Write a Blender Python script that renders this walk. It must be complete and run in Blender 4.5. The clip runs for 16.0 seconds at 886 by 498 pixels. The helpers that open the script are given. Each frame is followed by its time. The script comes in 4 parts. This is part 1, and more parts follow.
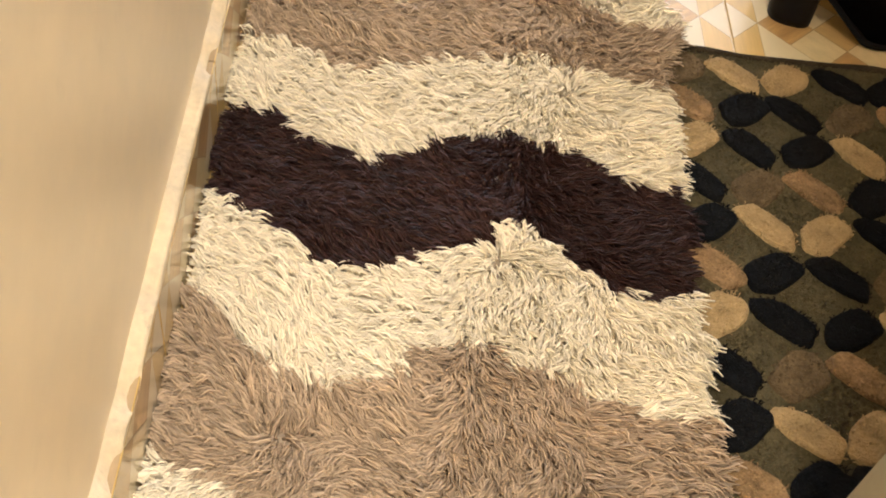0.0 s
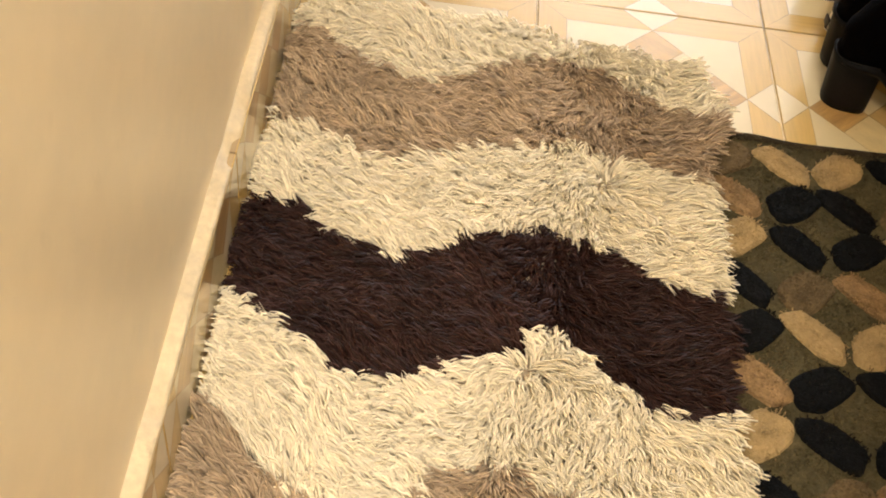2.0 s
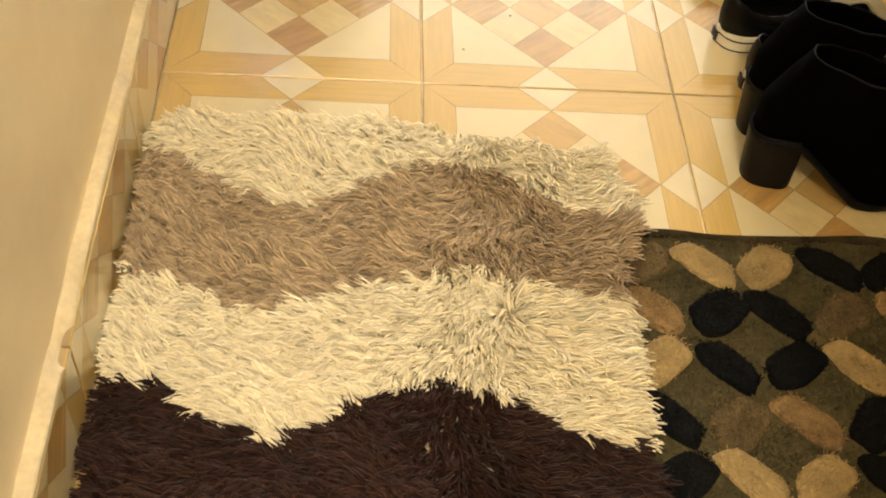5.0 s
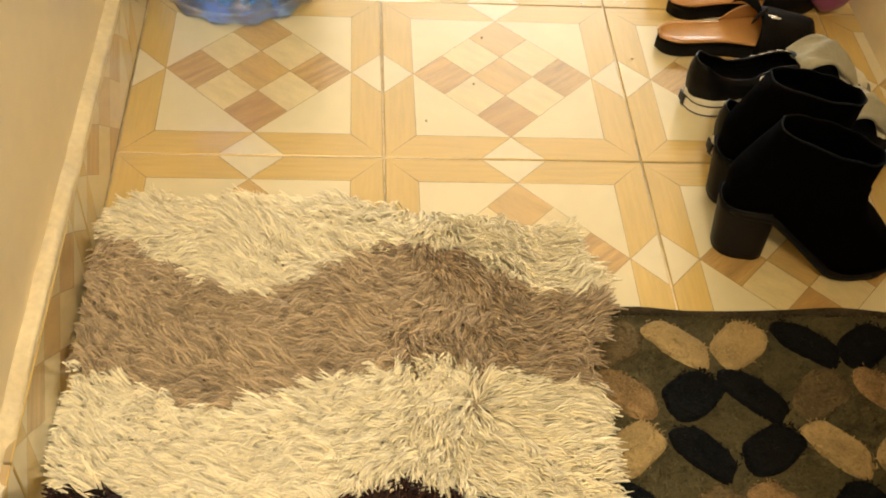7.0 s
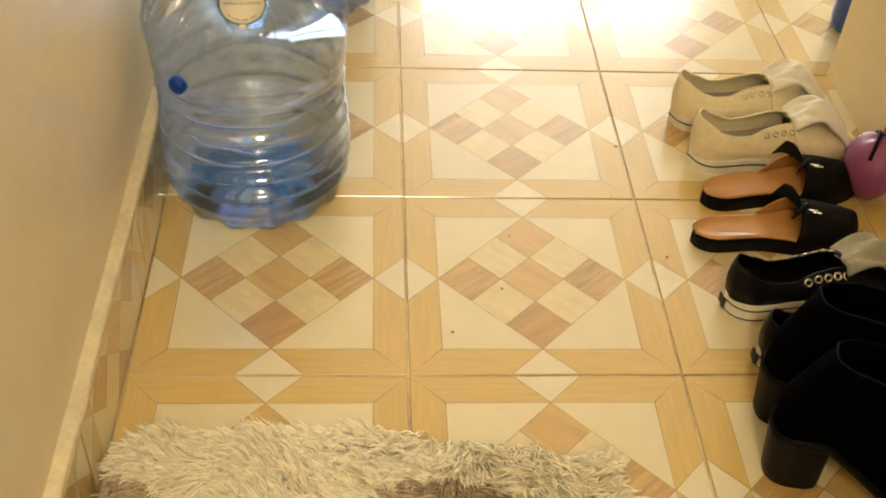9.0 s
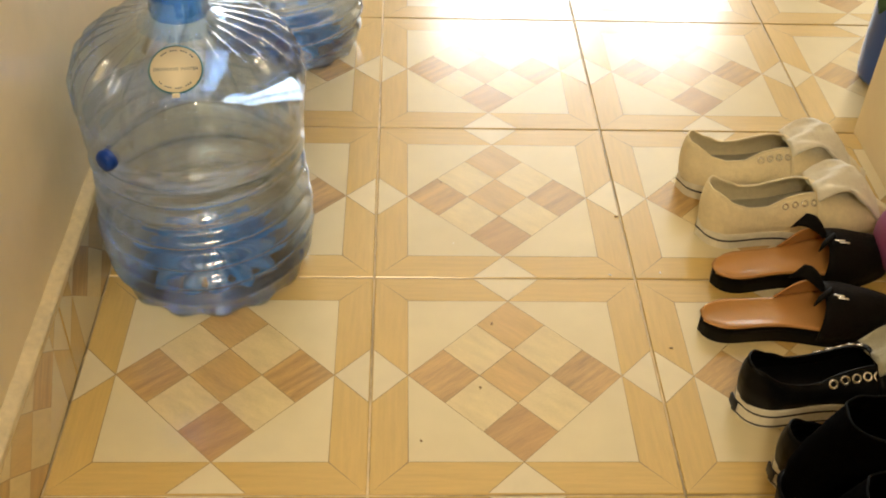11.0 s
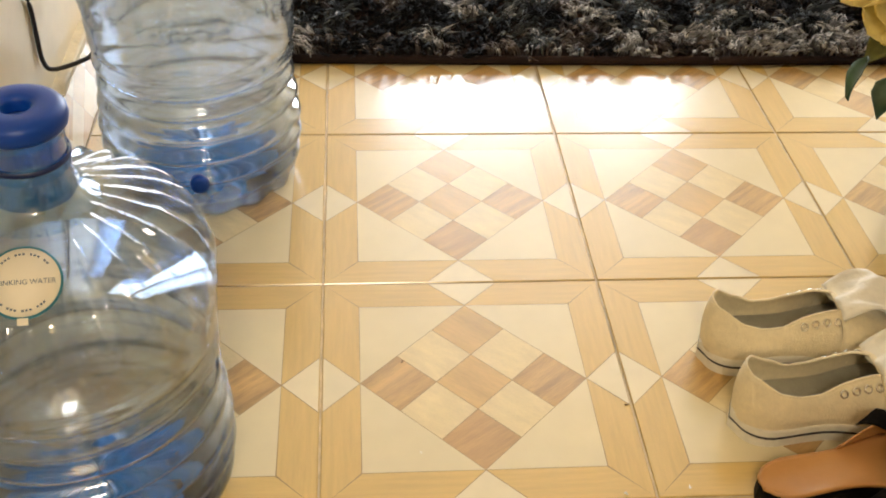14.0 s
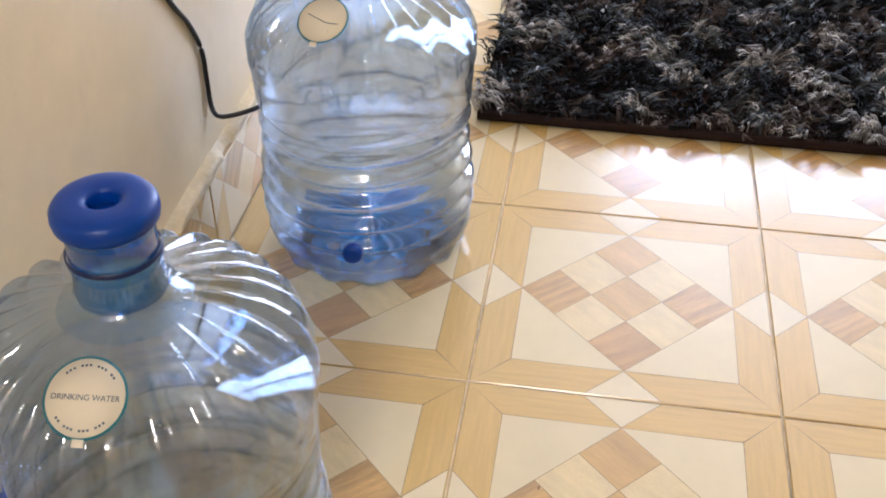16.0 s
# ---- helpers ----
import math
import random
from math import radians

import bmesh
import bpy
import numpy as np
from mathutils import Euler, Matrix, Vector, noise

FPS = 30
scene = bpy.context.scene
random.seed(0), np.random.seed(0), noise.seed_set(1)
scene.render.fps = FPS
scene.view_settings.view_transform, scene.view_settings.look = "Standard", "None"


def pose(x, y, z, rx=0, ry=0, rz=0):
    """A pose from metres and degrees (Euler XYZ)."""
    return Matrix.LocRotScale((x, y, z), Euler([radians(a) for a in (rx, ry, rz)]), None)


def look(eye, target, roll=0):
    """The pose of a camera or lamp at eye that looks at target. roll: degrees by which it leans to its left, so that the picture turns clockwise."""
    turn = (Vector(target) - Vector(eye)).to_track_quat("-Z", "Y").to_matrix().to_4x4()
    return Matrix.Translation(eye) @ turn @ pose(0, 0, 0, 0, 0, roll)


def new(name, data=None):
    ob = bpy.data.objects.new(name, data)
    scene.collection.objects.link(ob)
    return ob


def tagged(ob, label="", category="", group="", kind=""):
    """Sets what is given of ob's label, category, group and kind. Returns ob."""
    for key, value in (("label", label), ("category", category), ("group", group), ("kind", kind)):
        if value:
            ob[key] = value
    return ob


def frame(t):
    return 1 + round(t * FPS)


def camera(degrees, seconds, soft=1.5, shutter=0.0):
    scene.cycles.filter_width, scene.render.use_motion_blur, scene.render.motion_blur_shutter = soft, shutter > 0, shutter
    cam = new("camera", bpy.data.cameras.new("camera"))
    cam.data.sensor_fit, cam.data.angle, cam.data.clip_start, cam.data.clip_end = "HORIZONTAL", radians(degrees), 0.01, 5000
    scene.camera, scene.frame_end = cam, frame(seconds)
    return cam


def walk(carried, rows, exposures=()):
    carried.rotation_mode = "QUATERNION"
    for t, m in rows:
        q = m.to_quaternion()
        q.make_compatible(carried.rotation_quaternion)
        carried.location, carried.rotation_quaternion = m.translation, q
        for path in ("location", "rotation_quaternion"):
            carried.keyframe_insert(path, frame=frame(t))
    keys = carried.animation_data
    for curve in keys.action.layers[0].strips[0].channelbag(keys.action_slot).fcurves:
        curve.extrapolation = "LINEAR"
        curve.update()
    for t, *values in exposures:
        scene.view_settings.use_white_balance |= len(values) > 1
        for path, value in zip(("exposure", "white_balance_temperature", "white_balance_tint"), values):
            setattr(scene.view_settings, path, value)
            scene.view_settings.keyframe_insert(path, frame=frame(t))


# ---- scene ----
cam = camera(44.6, 16.0, soft=1.9)
PATH = [
    (0, (0.203, -1.491, 0.966), (0.337, -0.206, -0.561), 10.4),
    (0.5, (0.21, -1.48, 0.966), (0.324, -0.204, -0.57), 9.9),
    (1, (0.222, -1.456, 0.966), (0.315, -0.194, -0.583), 9.3),
    (1.5, (0.222, -1.423, 0.964), (0.309, -0.151, -0.577), 9.5),
    (2, (0.212, -1.378, 0.978), (0.265, -0.067, -0.531), 9.1),
    (2.5, (0.228, -1.338, 0.989), (0.205, 0.014, -0.485), 7.2),
    (3, (0.248, -1.284, 0.995), (0.212, 0.061, -0.485), 6.2),
    (3.5, (0.277, -1.232, 0.992), (0.285, 0.1, -0.5), 4.8),
    (3.7, (0.276, -1.213, 0.98), (0.345, 0.115, -0.513), 5.5),
    (5.8, (0.279, -1.087, 0.993), (0.435, 0.174, -0.552), 7.0),
    (6, (0.285, -1.081, 0.994), (0.442, 0.189, -0.543), 6.8),
    (6.5, (0.292, -1.063, 1.0), (0.461, 0.225, -0.52), 6.8),
    (7, (0.302, -1.046, 1.0), (0.479, 0.273, -0.492), 6.3),
    (7.5, (0.294, -1.006, 1.02), (0.493, 0.312, -0.471), 6.1),
    (8, (0.277, -0.967, 1.015), (0.486, 0.391, -0.438), 5.9),
    (8.5, (0.276, -0.938, 1.021), (0.458, 0.469, -0.389), 5.3),
    (9, (0.301, -0.894, 1.035), (0.435, 0.577, -0.313), 3.9),
    (9.2, (0.32, -0.882, 1.02), (0.434, 0.622, -0.294), 3.0),
    (11.3, (0.393, -0.682, 0.968), (0.475, 0.828, -0.341), 2.5),
    (11.5, (0.4, -0.662, 0.962), (0.498, 0.855, -0.338), 2.6),
    (12, (0.4, -0.595, 0.954), (0.555, 0.92, -0.342), 2.9),
    (12.5, (0.381, -0.522, 0.956), (0.57, 0.977, -0.355), 3.7),
    (13, (0.377, -0.455, 0.951), (0.576, 1.045, -0.357), 3.9),
    (13.5, (0.37, -0.385, 0.933), (0.573, 1.134, -0.352), 3.8),
    (14, (0.389, -0.344, 0.887), (0.554, 1.215, -0.356), 3.0),
    (14.5, (0.398, -0.296, 0.855), (0.536, 1.295, -0.349), 2.9),
    (15, (0.421, -0.24, 0.867), (0.485, 1.355, -0.338), 2.2),
    (15.5, (0.446, -0.2, 0.877), (0.374, 1.387, -0.339), 0.8),
    (16, (0.458, -0.172, 0.878), (0.213, 1.384, -0.354), 0.2),
]
EXPOSURES = [(0, -0.44, 5600, 16), (3.5, -0.53, 6350, 10), (6.5, -0.53, 6800, 5), (9.2, -0.88, 6950, 5), (11.5, -0.97, 6650, 6), (12.5, -0.93, 6350, 6), (13.5, -0.82, 6250, 8), (14.5, -0.79, 6050, 11), (16, -0.73, 5200, 17)]
walk(cam, [(t, look(e, g, r)) for t, e, g, r in PATH], EXPOSURES)

# ---- world and lights ----
world = bpy.data.worlds.new("sky")
scene.world = world
world.use_nodes = True
wn = world.node_tree.nodes
sky = wn.new("ShaderNodeTexSky")
sky.sky_type, sky.sun_disc, sky.sun_elevation, sky.sun_rotation = "NISHITA", False, radians(50), radians(200)
world.node_tree.links.new(sky.outputs["Color"], wn["Background"].inputs["Color"])
wn["Background"].inputs["Strength"].default_value = 0.12


def area_lamp(name, place, target, sx, sy, power, color):
    data = bpy.data.lights.new(name, "AREA")
    data.shape, data.size, data.size_y, data.energy, data.color = "RECTANGLE", sx, sy, power, color
    ob = new(name, data)
    ob.matrix_world = look(place, target)
    return ob


# daylight through the two leaves of the glazed door, and an added, unseen warm lamp above the entrance
area_lamp("daylight", (1.0, 4.62, 1.12), (1.0, 0, 1.12), 0.92, 2.1, 132, (0.93, 0.96, 1.0))
area_lamp("daylight", (1.87, 4.62, 1.12), (1.87, 0, 1.12), 0.56, 2.1, 80, (0.93, 0.96, 1.0))
area_lamp("ceiling_glow", (0.45, -1.94, 2.44), (0.45, -1.94, 0), 0.5, 0.5, 86, (1.0, 0.86, 0.64))

# ---- materials ----


def mat(name, color, rough=0.6, metal=0.0, var=0.12, scale=8.0, bump=0.0, bscale=60.0, stretch=(1, 1, 1), turn=0.0,
        dark=None, spec=0.5, coat=0.0, random_amount=0.0, island=0.0, fleck=0.0):
    """A surface with coarse and fine variation of its colour, and fine relief."""
    m = bpy.data.materials.new(name)
    m.use_nodes = True
    nt = m.node_tree
    bs = nt.nodes["Principled BSDF"]
    L = nt.links.new
    tc = nt.nodes.new("ShaderNodeTexCoord")
    mp = nt.nodes.new("ShaderNodeMapping")
    vr = nt.nodes.new("ShaderNodeVectorRotate")
    vr.rotation_type = "Z_AXIS"
    vr.inputs["Angle"].default_value = radians(turn)
    mp.inputs["Scale"].default_value = stretch
    info = nt.nodes.new("ShaderNodeObjectInfo")
    add = nt.nodes.new("ShaderNodeVectorMath")
    add.operation = "MULTIPLY_ADD"
    L(tc.outputs["Object"], vr.inputs["Vector"])
    L(vr.outputs["Vector"], mp.inputs["Vector"])
    L(info.outputs["Random"], add.inputs[0])
    add.inputs[1].default_value = (17, 11, 7)
    L(mp.outputs["Vector"], add.inputs[2])
    n1 = nt.nodes.new("ShaderNodeTexNoise")
    n1.inputs["Scale"].default_value, n1.inputs["Detail"].default_value = scale, 6
    L(add.outputs[0], n1.inputs["Vector"])
    n2 = nt.nodes.new("ShaderNodeTexNoise")
    n2.inputs["Scale"].default_value, n2.inputs["Detail"].default_value = scale * 9, 3
    L(add.outputs[0], n2.inputs["Vector"])
    mixn = nt.nodes.new("ShaderNodeMix")
    mixn.inputs["Factor"].default_value = 0.35
    L(n1.outputs["Fac"], mixn.inputs["A"])
    L(n2.outputs["Fac"], mixn.inputs["B"])
    ramp = nt.nodes.new("ShaderNodeValToRGB")
    lo = dark or tuple(c * (1 - var * 1.6) for c in color)
    hi = tuple(min(1, c * (1 + var)) for c in color)
    ramp.color_ramp.elements[0].position, ramp.color_ramp.elements[0].color = 0.32, (*lo, 1)
    ramp.color_ramp.elements[1].position, ramp.color_ramp.elements[1].color = 0.66, (*hi, 1)
    L(mixn.outputs["Result"], ramp.inputs["Fac"])
    out = ramp.outputs["Color"]
    if random_amount or island:
        hsv = nt.nodes.new("ShaderNodeHueSaturation")
        rng = nt.nodes.new("ShaderNodeMapRange")
        amount = random_amount or island
        rng.inputs["To Min"].default_value, rng.inputs["To Max"].default_value = 1 - amount, 1 + amount
        if island:
            geo = nt.nodes.new("ShaderNodeNewGeometry")
            L(geo.outputs["Random Per Island"], rng.inputs["Value"])
        else:
            L(info.outputs["Random"], rng.inputs["Value"])
        L(rng.outputs["Result"], hsv.inputs["Value"])
        L(out, hsv.inputs["Color"])
        out = hsv.outputs["Color"]
    if fleck:
        sp = nt.nodes.new("ShaderNodeTexNoise")
        sp.inputs["Scale"].default_value, sp.inputs["Detail"].default_value = 23, 8
        L(add.outputs[0], sp.inputs["Vector"])
        cut = nt.nodes.new("ShaderNodeMapRange")
        cut.inputs["From Min"].default_value, cut.inputs["From Max"].default_value = 0.66, 0.72
        cut.inputs["To Max"].default_value = fleck
        L(sp.outputs["Fac"], cut.inputs["Value"])
        mx = nt.nodes.new("ShaderNodeMix")
        mx.data_type = "RGBA"
        L(cut.outputs["Result"], mx.inputs["Factor"])
        L(out, mx.inputs["A"])
        mx.inputs["B"].default_value = (color[0] * 0.45, color[1] * 0.4, color[2] * 0.35, 1)
        out = mx.outputs["Result"]
    L(out, bs.inputs["Base Color"])
    bs.inputs["Metallic"].default_value = metal
    bs.inputs["Specular IOR Level"].default_value = spec
    bs.inputs["Coat Weight"].default_value = coat
    bs.inputs["Coat Roughness"].default_value = 0.15
    rr = nt.nodes.new("ShaderNodeMapRange")
    rr.inputs["To Min"].default_value, rr.inputs["To Max"].default_value = rough * 0.85, min(1, rough * 1.15)
    L(n2.outputs["Fac"], rr.inputs["Value"])
    L(rr.outputs["Result"], bs.inputs["Roughness"])
    if bump:
        nb = nt.nodes.new("ShaderNodeTexNoise")
        nb.inputs["Scale"].default_value, nb.inputs["Detail"].default_value = bscale, 5
        L(add.outputs[0], nb.inputs["Vector"])
        bp = nt.nodes.new("ShaderNodeBump")
        bp.inputs["Strength"].default_value, bp.inputs["Distance"].default_value = bump, 0.004
        L(nb.outputs["Fac"], bp.inputs["Height"])
        L(bp.outputs["Normal"], bs.inputs["Normal"])
    return m


def clear(name, color, bend, through_share, shine, haze=0.0, uneven=0.12):
    """A clear plastic or water: part of the light goes straight on, part is bent, the surface shines."""
    m = bpy.data.materials.new(name)
    m.use_nodes = True
    nt = m.node_tree
    L = nt.links.new
    nt.nodes.remove(nt.nodes["Principled BSDF"])
    tr = nt.nodes.new("ShaderNodeBsdfTransparent")
    tr.inputs["Color"].default_value = (*color, 1)
    rf = nt.nodes.new("ShaderNodeBsdfGlass")
    rf.inputs["Color"].default_value, rf.inputs["IOR"].default_value, rf.inputs["Roughness"].default_value = (*color, 1), bend, 0.0
    gl = nt.nodes.new("ShaderNodeBsdfGlossy")
    gl.inputs["Roughness"].default_value = 0.045
    lw = nt.nodes.new("ShaderNodeLayerWeight")
    lw.inputs["Blend"].default_value = 0.5
    pw = nt.nodes.new("ShaderNodeMath")
    pw.operation, pw.inputs[1].default_value = "POWER", 2.8
    fr = nt.nodes.new("ShaderNodeMath")
    fr.operation, fr.inputs[1].default_value, fr.inputs[2].default_value = "MULTIPLY_ADD", 0.7, shine
    L(lw.outputs["Facing"], pw.inputs[0])
    L(pw.outputs[0], fr.inputs[0])
    df = nt.nodes.new("ShaderNodeBsdfTranslucent")
    df.inputs["Color"].default_value = (0.76, 0.83, 1.0, 1)
    a = nt.nodes.new("ShaderNodeMixShader")
    a.inputs["Fac"].default_value = through_share
    L(rf.outputs[0], a.inputs[1])
    L(tr.outputs[0], a.inputs[2])
    c = nt.nodes.new("ShaderNodeMixShader")
    c.inputs["Fac"].default_value = haze
    L(a.outputs[0], c.inputs[1])
    L(df.outputs[0], c.inputs[2])
    b = nt.nodes.new("ShaderNodeMixShader")
    L(fr.outputs[0], b.inputs["Fac"])
    L(c.outputs[0], b.inputs[1])
    L(gl.outputs[0], b.inputs[2])
    # slightly uneven moulded surface
    tc = nt.nodes.new("ShaderNodeTexCoord")
    nb = nt.nodes.new("ShaderNodeTexNoise")
    nb.inputs["Scale"].default_value, nb.inputs["Detail"].default_value = 38, 2
    L(tc.outputs["Object"], nb.inputs["Vector"])
    bp = nt.nodes.new("ShaderNodeBump")
    bp.inputs["Strength"].default_value, bp.inputs["Distance"].default_value = uneven, 0.01
    L(nb.outputs["Fac"], bp.inputs["Height"])
    L(bp.outputs["Normal"], gl.inputs["Normal"])
    L(b.outputs[0], nt.nodes["Material Output"].inputs["Surface"])
    return m


GLOSS = dict(rough=0.30, spec=0.8, coat=1.0)
M_BAND_X = mat("tile_band_x", (0.66, 0.46, 0.152), var=0.065, scale=5, stretch=(3, 40, 1), **GLOSS)
M_BAND_Y = mat("tile_band_y", (0.66, 0.46, 0.152), var=0.065, scale=5, stretch=(40, 3, 1), **GLOSS)
M_CREAM = mat("tile_cream", (0.76, 0.665, 0.435), var=0.04, scale=4, **GLOSS)
M_PALE = mat("tile_pale", (0.78, 0.69, 0.48), var=0.05, scale=5, **GLOSS)
M_MARBLE = mat("tile_marble", (0.75, 0.62, 0.345), var=0.08, scale=6, stretch=(5, 14, 1), turn=38, **GLOSS)
M_BROWN = mat("tile_brown_streaked", (0.56, 0.35, 0.125), var=0.24, scale=3.2, stretch=(2.5, 30, 1), turn=-40, **GLOSS)
M_BROWN_DEEP = mat("tile_brown", (0.52, 0.315, 0.115), var=0.15, scale=3, stretch=(2.5, 22, 1), turn=-35, **GLOSS)
M_TAN = mat("tile_tan", (0.62, 0.41, 0.15), var=0.12, scale=3, stretch=(3, 16, 1), turn=40, **GLOSS)
M_LINE = mat("tile_outline", (0.36, 0.24, 0.10), var=0.2, **GLOSS)
M_TILE_SIDE = mat("tile_biscuit", (0.45, 0.34, 0.2), rough=0.7)
M_GROUT = mat("grout", (0.70, 0.58, 0.38), rough=0.35, var=0.35, scale=6, bump=0.3, bscale=200)
M_WALL = mat("wall_paint", (0.83, 0.70, 0.475), rough=0.36, var=0.05, scale=3, bump=0.10, bscale=45, fleck=0.06)
M_LEDGE = mat("ledge_plaster", (0.74, 0.63, 0.43), rough=0.6, var=0.14, scale=14, bump=0.5, bscale=90, fleck=0.6)
M_PIER = mat("pier_paint", (0.30, 0.28, 0.21), rough=0.5, var=0.08, bump=0.1)
M_CEIL = mat("ceiling_paint", (0.8, 0.76, 0.68), rough=0.8, var=0.03)
M_FRAME = mat("door_aluminium", (0.75, 0.75, 0.74), rough=0.35, metal=0.6, var=0.04)
M_YARN_CREAM = mat("yarn_cream", (0.95, 0.86, 0.66), rough=0.8, spec=0.15, var=0.05, scale=12, island=0.17)
M_YARN_TAUPE = mat("yarn_taupe", (0.50, 0.385, 0.265), spec=0.15, rough=0.8, var=0.12, scale=12, island=0.32)
M_YARN_DARK = mat("yarn_dark_brown", (0.038, 0.0165, 0.0130), spec=0.2, rough=0.55, var=0.2, scale=12, island=0.6)
M_BACKING = mat("rug_backing", (0.45, 0.36, 0.25), rough=0.9, bump=0.6, bscale=300)
M_BLACK_PILE = mat("pile_black", (0.014, 0.014, 0.016), spec=0.1, rough=0.7, var=0.2, scale=12, island=0.4)
M_GREY_PILE = mat("pile_grey", (0.42, 0.41, 0.41), spec=0.2, rough=0.7, var=0.2, scale=12, island=0.4)
M_SLATE_PILE = mat("pile_slate", (0.105, 0.118, 0.130), spec=0.2, rough=0.7, var=0.2, scale=12, island=0.4)
M_UMBER_PILE = mat("pile_umber", (0.135, 0.112, 0.105), spec=0.2, rough=0.7, var=0.2, scale=12, island=0.4)
M_BINDING = mat("rug_binding", (0.022, 0.012, 0.010), rough=0.75, bump=0.6, bscale=350, spec=0.12)
M_MAT_EDGE = mat("mat_edge", (0.050, 0.038, 0.022), rough=0.95, var=0.4, scale=30, bump=1.0, bscale=300, spec=0.1)
M_MAT_GROUND = mat("mat_pile_olive", (0.100, 0.084, 0.042), rough=0.95, var=0.30, scale=14, bump=1.0, bscale=330, island=0.15, spec=0.12)
M_PEB_BLACK = mat("pebble_black", (0.006, 0.0065, 0.007), rough=0.95, var=0.3, scale=20, bump=1.0, bscale=380, spec=0.12)
M_PEB_TAN = mat("pebble_tan", (0.44, 0.315, 0.15), rough=0.95, var=0.2, scale=25, bump=1.0, bscale=380, spec=0.12)
M_PEB_BROWN = mat("pebble_brown", (0.15, 0.108, 0.055), rough=0.95, var=0.3, scale=25, bump=1.0, bscale=380, spec=0.12)
M_PEB_MIX = mat("pebble_tan_brown", (0.31, 0.20, 0.095), rough=0.95, var=0.35, scale=40, bump=1.0, bscale=380, spec=0.12)
M_PET = clear("bottle_plastic", (0.73, 0.82, 0.94), 1.03, 0.8, 0.10, 0.03)
M_PET_BLUE = clear("bottle_blue_plastic", (0.15, 0.44, 0.86), 1.04, 0.85, 0.10, 0.04)
M_PET_PALE = clear("bottle_pale_blue_plastic", (0.72, 0.86, 0.97), 1.02, 0.9, 0.06, 0.0)
M_WATER = clear("water", (0.98, 0.985, 1.0), 1.22, 0.3, 0.08, 0.03, 0.0)
M_NAVY = mat("navy_plastic", (0.006, 0.018, 0.09), rough=0.4)
M_BASE_BLUE = mat("base_blue_plastic", (0.03, 0.30, 0.88), rough=0.12, var=0.3, scale=45)
M_BLUE_CAP = mat("cap_blue_plastic", (0.004, 0.048, 0.34), rough=0.35, spec=0.35, var=0.06, scale=20)
M_LABEL = mat("label_paper", (0.80, 0.74, 0.62), rough=0.5, var=0.03)
M_TEAL = mat("label_teal", (0.03, 0.20, 0.27), rough=0.5, var=0.05)
M_INK = mat("label_ink", (0.10, 0.14, 0.2), rough=0.6, var=0.05)
M_CANVAS = mat("canvas_offwhite", (0.88, 0.77, 0.54), rough=0.85, var=0.08, scale=18, bump=0.5, bscale=500)
M_LINING = mat("shoe_lining_grey", (0.40, 0.38, 0.30), rough=0.9, bump=0.4, bscale=300)
M_RUBBER = mat("rubber_white", (0.86, 0.81, 0.69), rough=0.5, var=0.10, scale=15)
M_STRIPE = mat("rubber_navy", (0.012, 0.012, 0.018), rough=0.5)
M_TOWEL = mat("cloth_white", (0.88, 0.84, 0.75), rough=0.9, var=0.05, bump=0.5, bscale=120)
M_METAL = mat("eyelet_metal", (0.75, 0.72, 0.66), rough=0.25, metal=1.0)
M_INSOLE = mat("insole_tan", (0.54, 0.275, 0.10), rough=0.25, var=0.04, scale=8, bump=0.05, bscale=200)
M_BLACK_SOLE = mat("sole_black", (0.005, 0.0045, 0.0045), rough=0.5, spec=0.12)
M_BLACK_STRAP = mat("strap_black", (0.005, 0.0042, 0.0042), rough=0.6, bump=0.3, bscale=300, spec=0.12)
M_BLACK_CANVAS = mat("canvas_black", (0.004, 0.004, 0.0045), rough=0.38, bump=0.3, bscale=60, spec=0.12)
M_SUEDE = mat("suede_black", (0.0014, 0.0011, 0.0011), rough=1.0, var=0.3, scale=12, bump=0.4, bscale=400, spec=0.02)
M_PIPING = mat("piping_slate", (0.004, 0.0045, 0.005), rough=0.8, spec=0.1)
M_PINK = mat("vinyl_purple", (0.30, 0.08, 0.22), rough=0.4, var=0.06)
M_VASE = mat("vase_blue", (0.035, 0.10, 0.42), rough=0.3, var=0.05)
M_ROSE_Y = mat("petal_yellow", (0.92, 0.77, 0.30), rough=0.65, var=0.10, scale=20, bump=0.1)
M_ROSE_R = mat("petal_red", (0.55, 0.03, 0.025), rough=0.6, var=0.15, scale=20)
M_ROSE_O = mat("petal_orange", (0.75, 0.22, 0.03), rough=0.6, var=0.15, scale=20)
M_LEAF = mat("leaf_green", (0.030, 0.075, 0.035), rough=0.5, var=0.25, scale=20, bump=0.2)
M_LEAF_DRY = mat("leaf_olive", (0.12, 0.12, 0.03), rough=0.6, var=0.25, scale=20, bump=0.2)
M_CORD = mat("cord_black", (0.012, 0.010, 0.010), rough=0.45)
M_DEBRIS = mat("crumb", (0.25, 0.16, 0.08), rough=0.9)

# ---- building helpers ----


def mesh_of(bm, material, smooth=True, name="mesh"):
    me = bpy.data.meshes.new(name)
    bm.to_mesh(me)
    bm.free()
    for m in material if isinstance(material, (list, tuple)) else [material]:
        me.materials.append(m)
    if smooth:
        me.polygons.foreach_set("use_smooth", [True] * len(me.polygons))
    return me


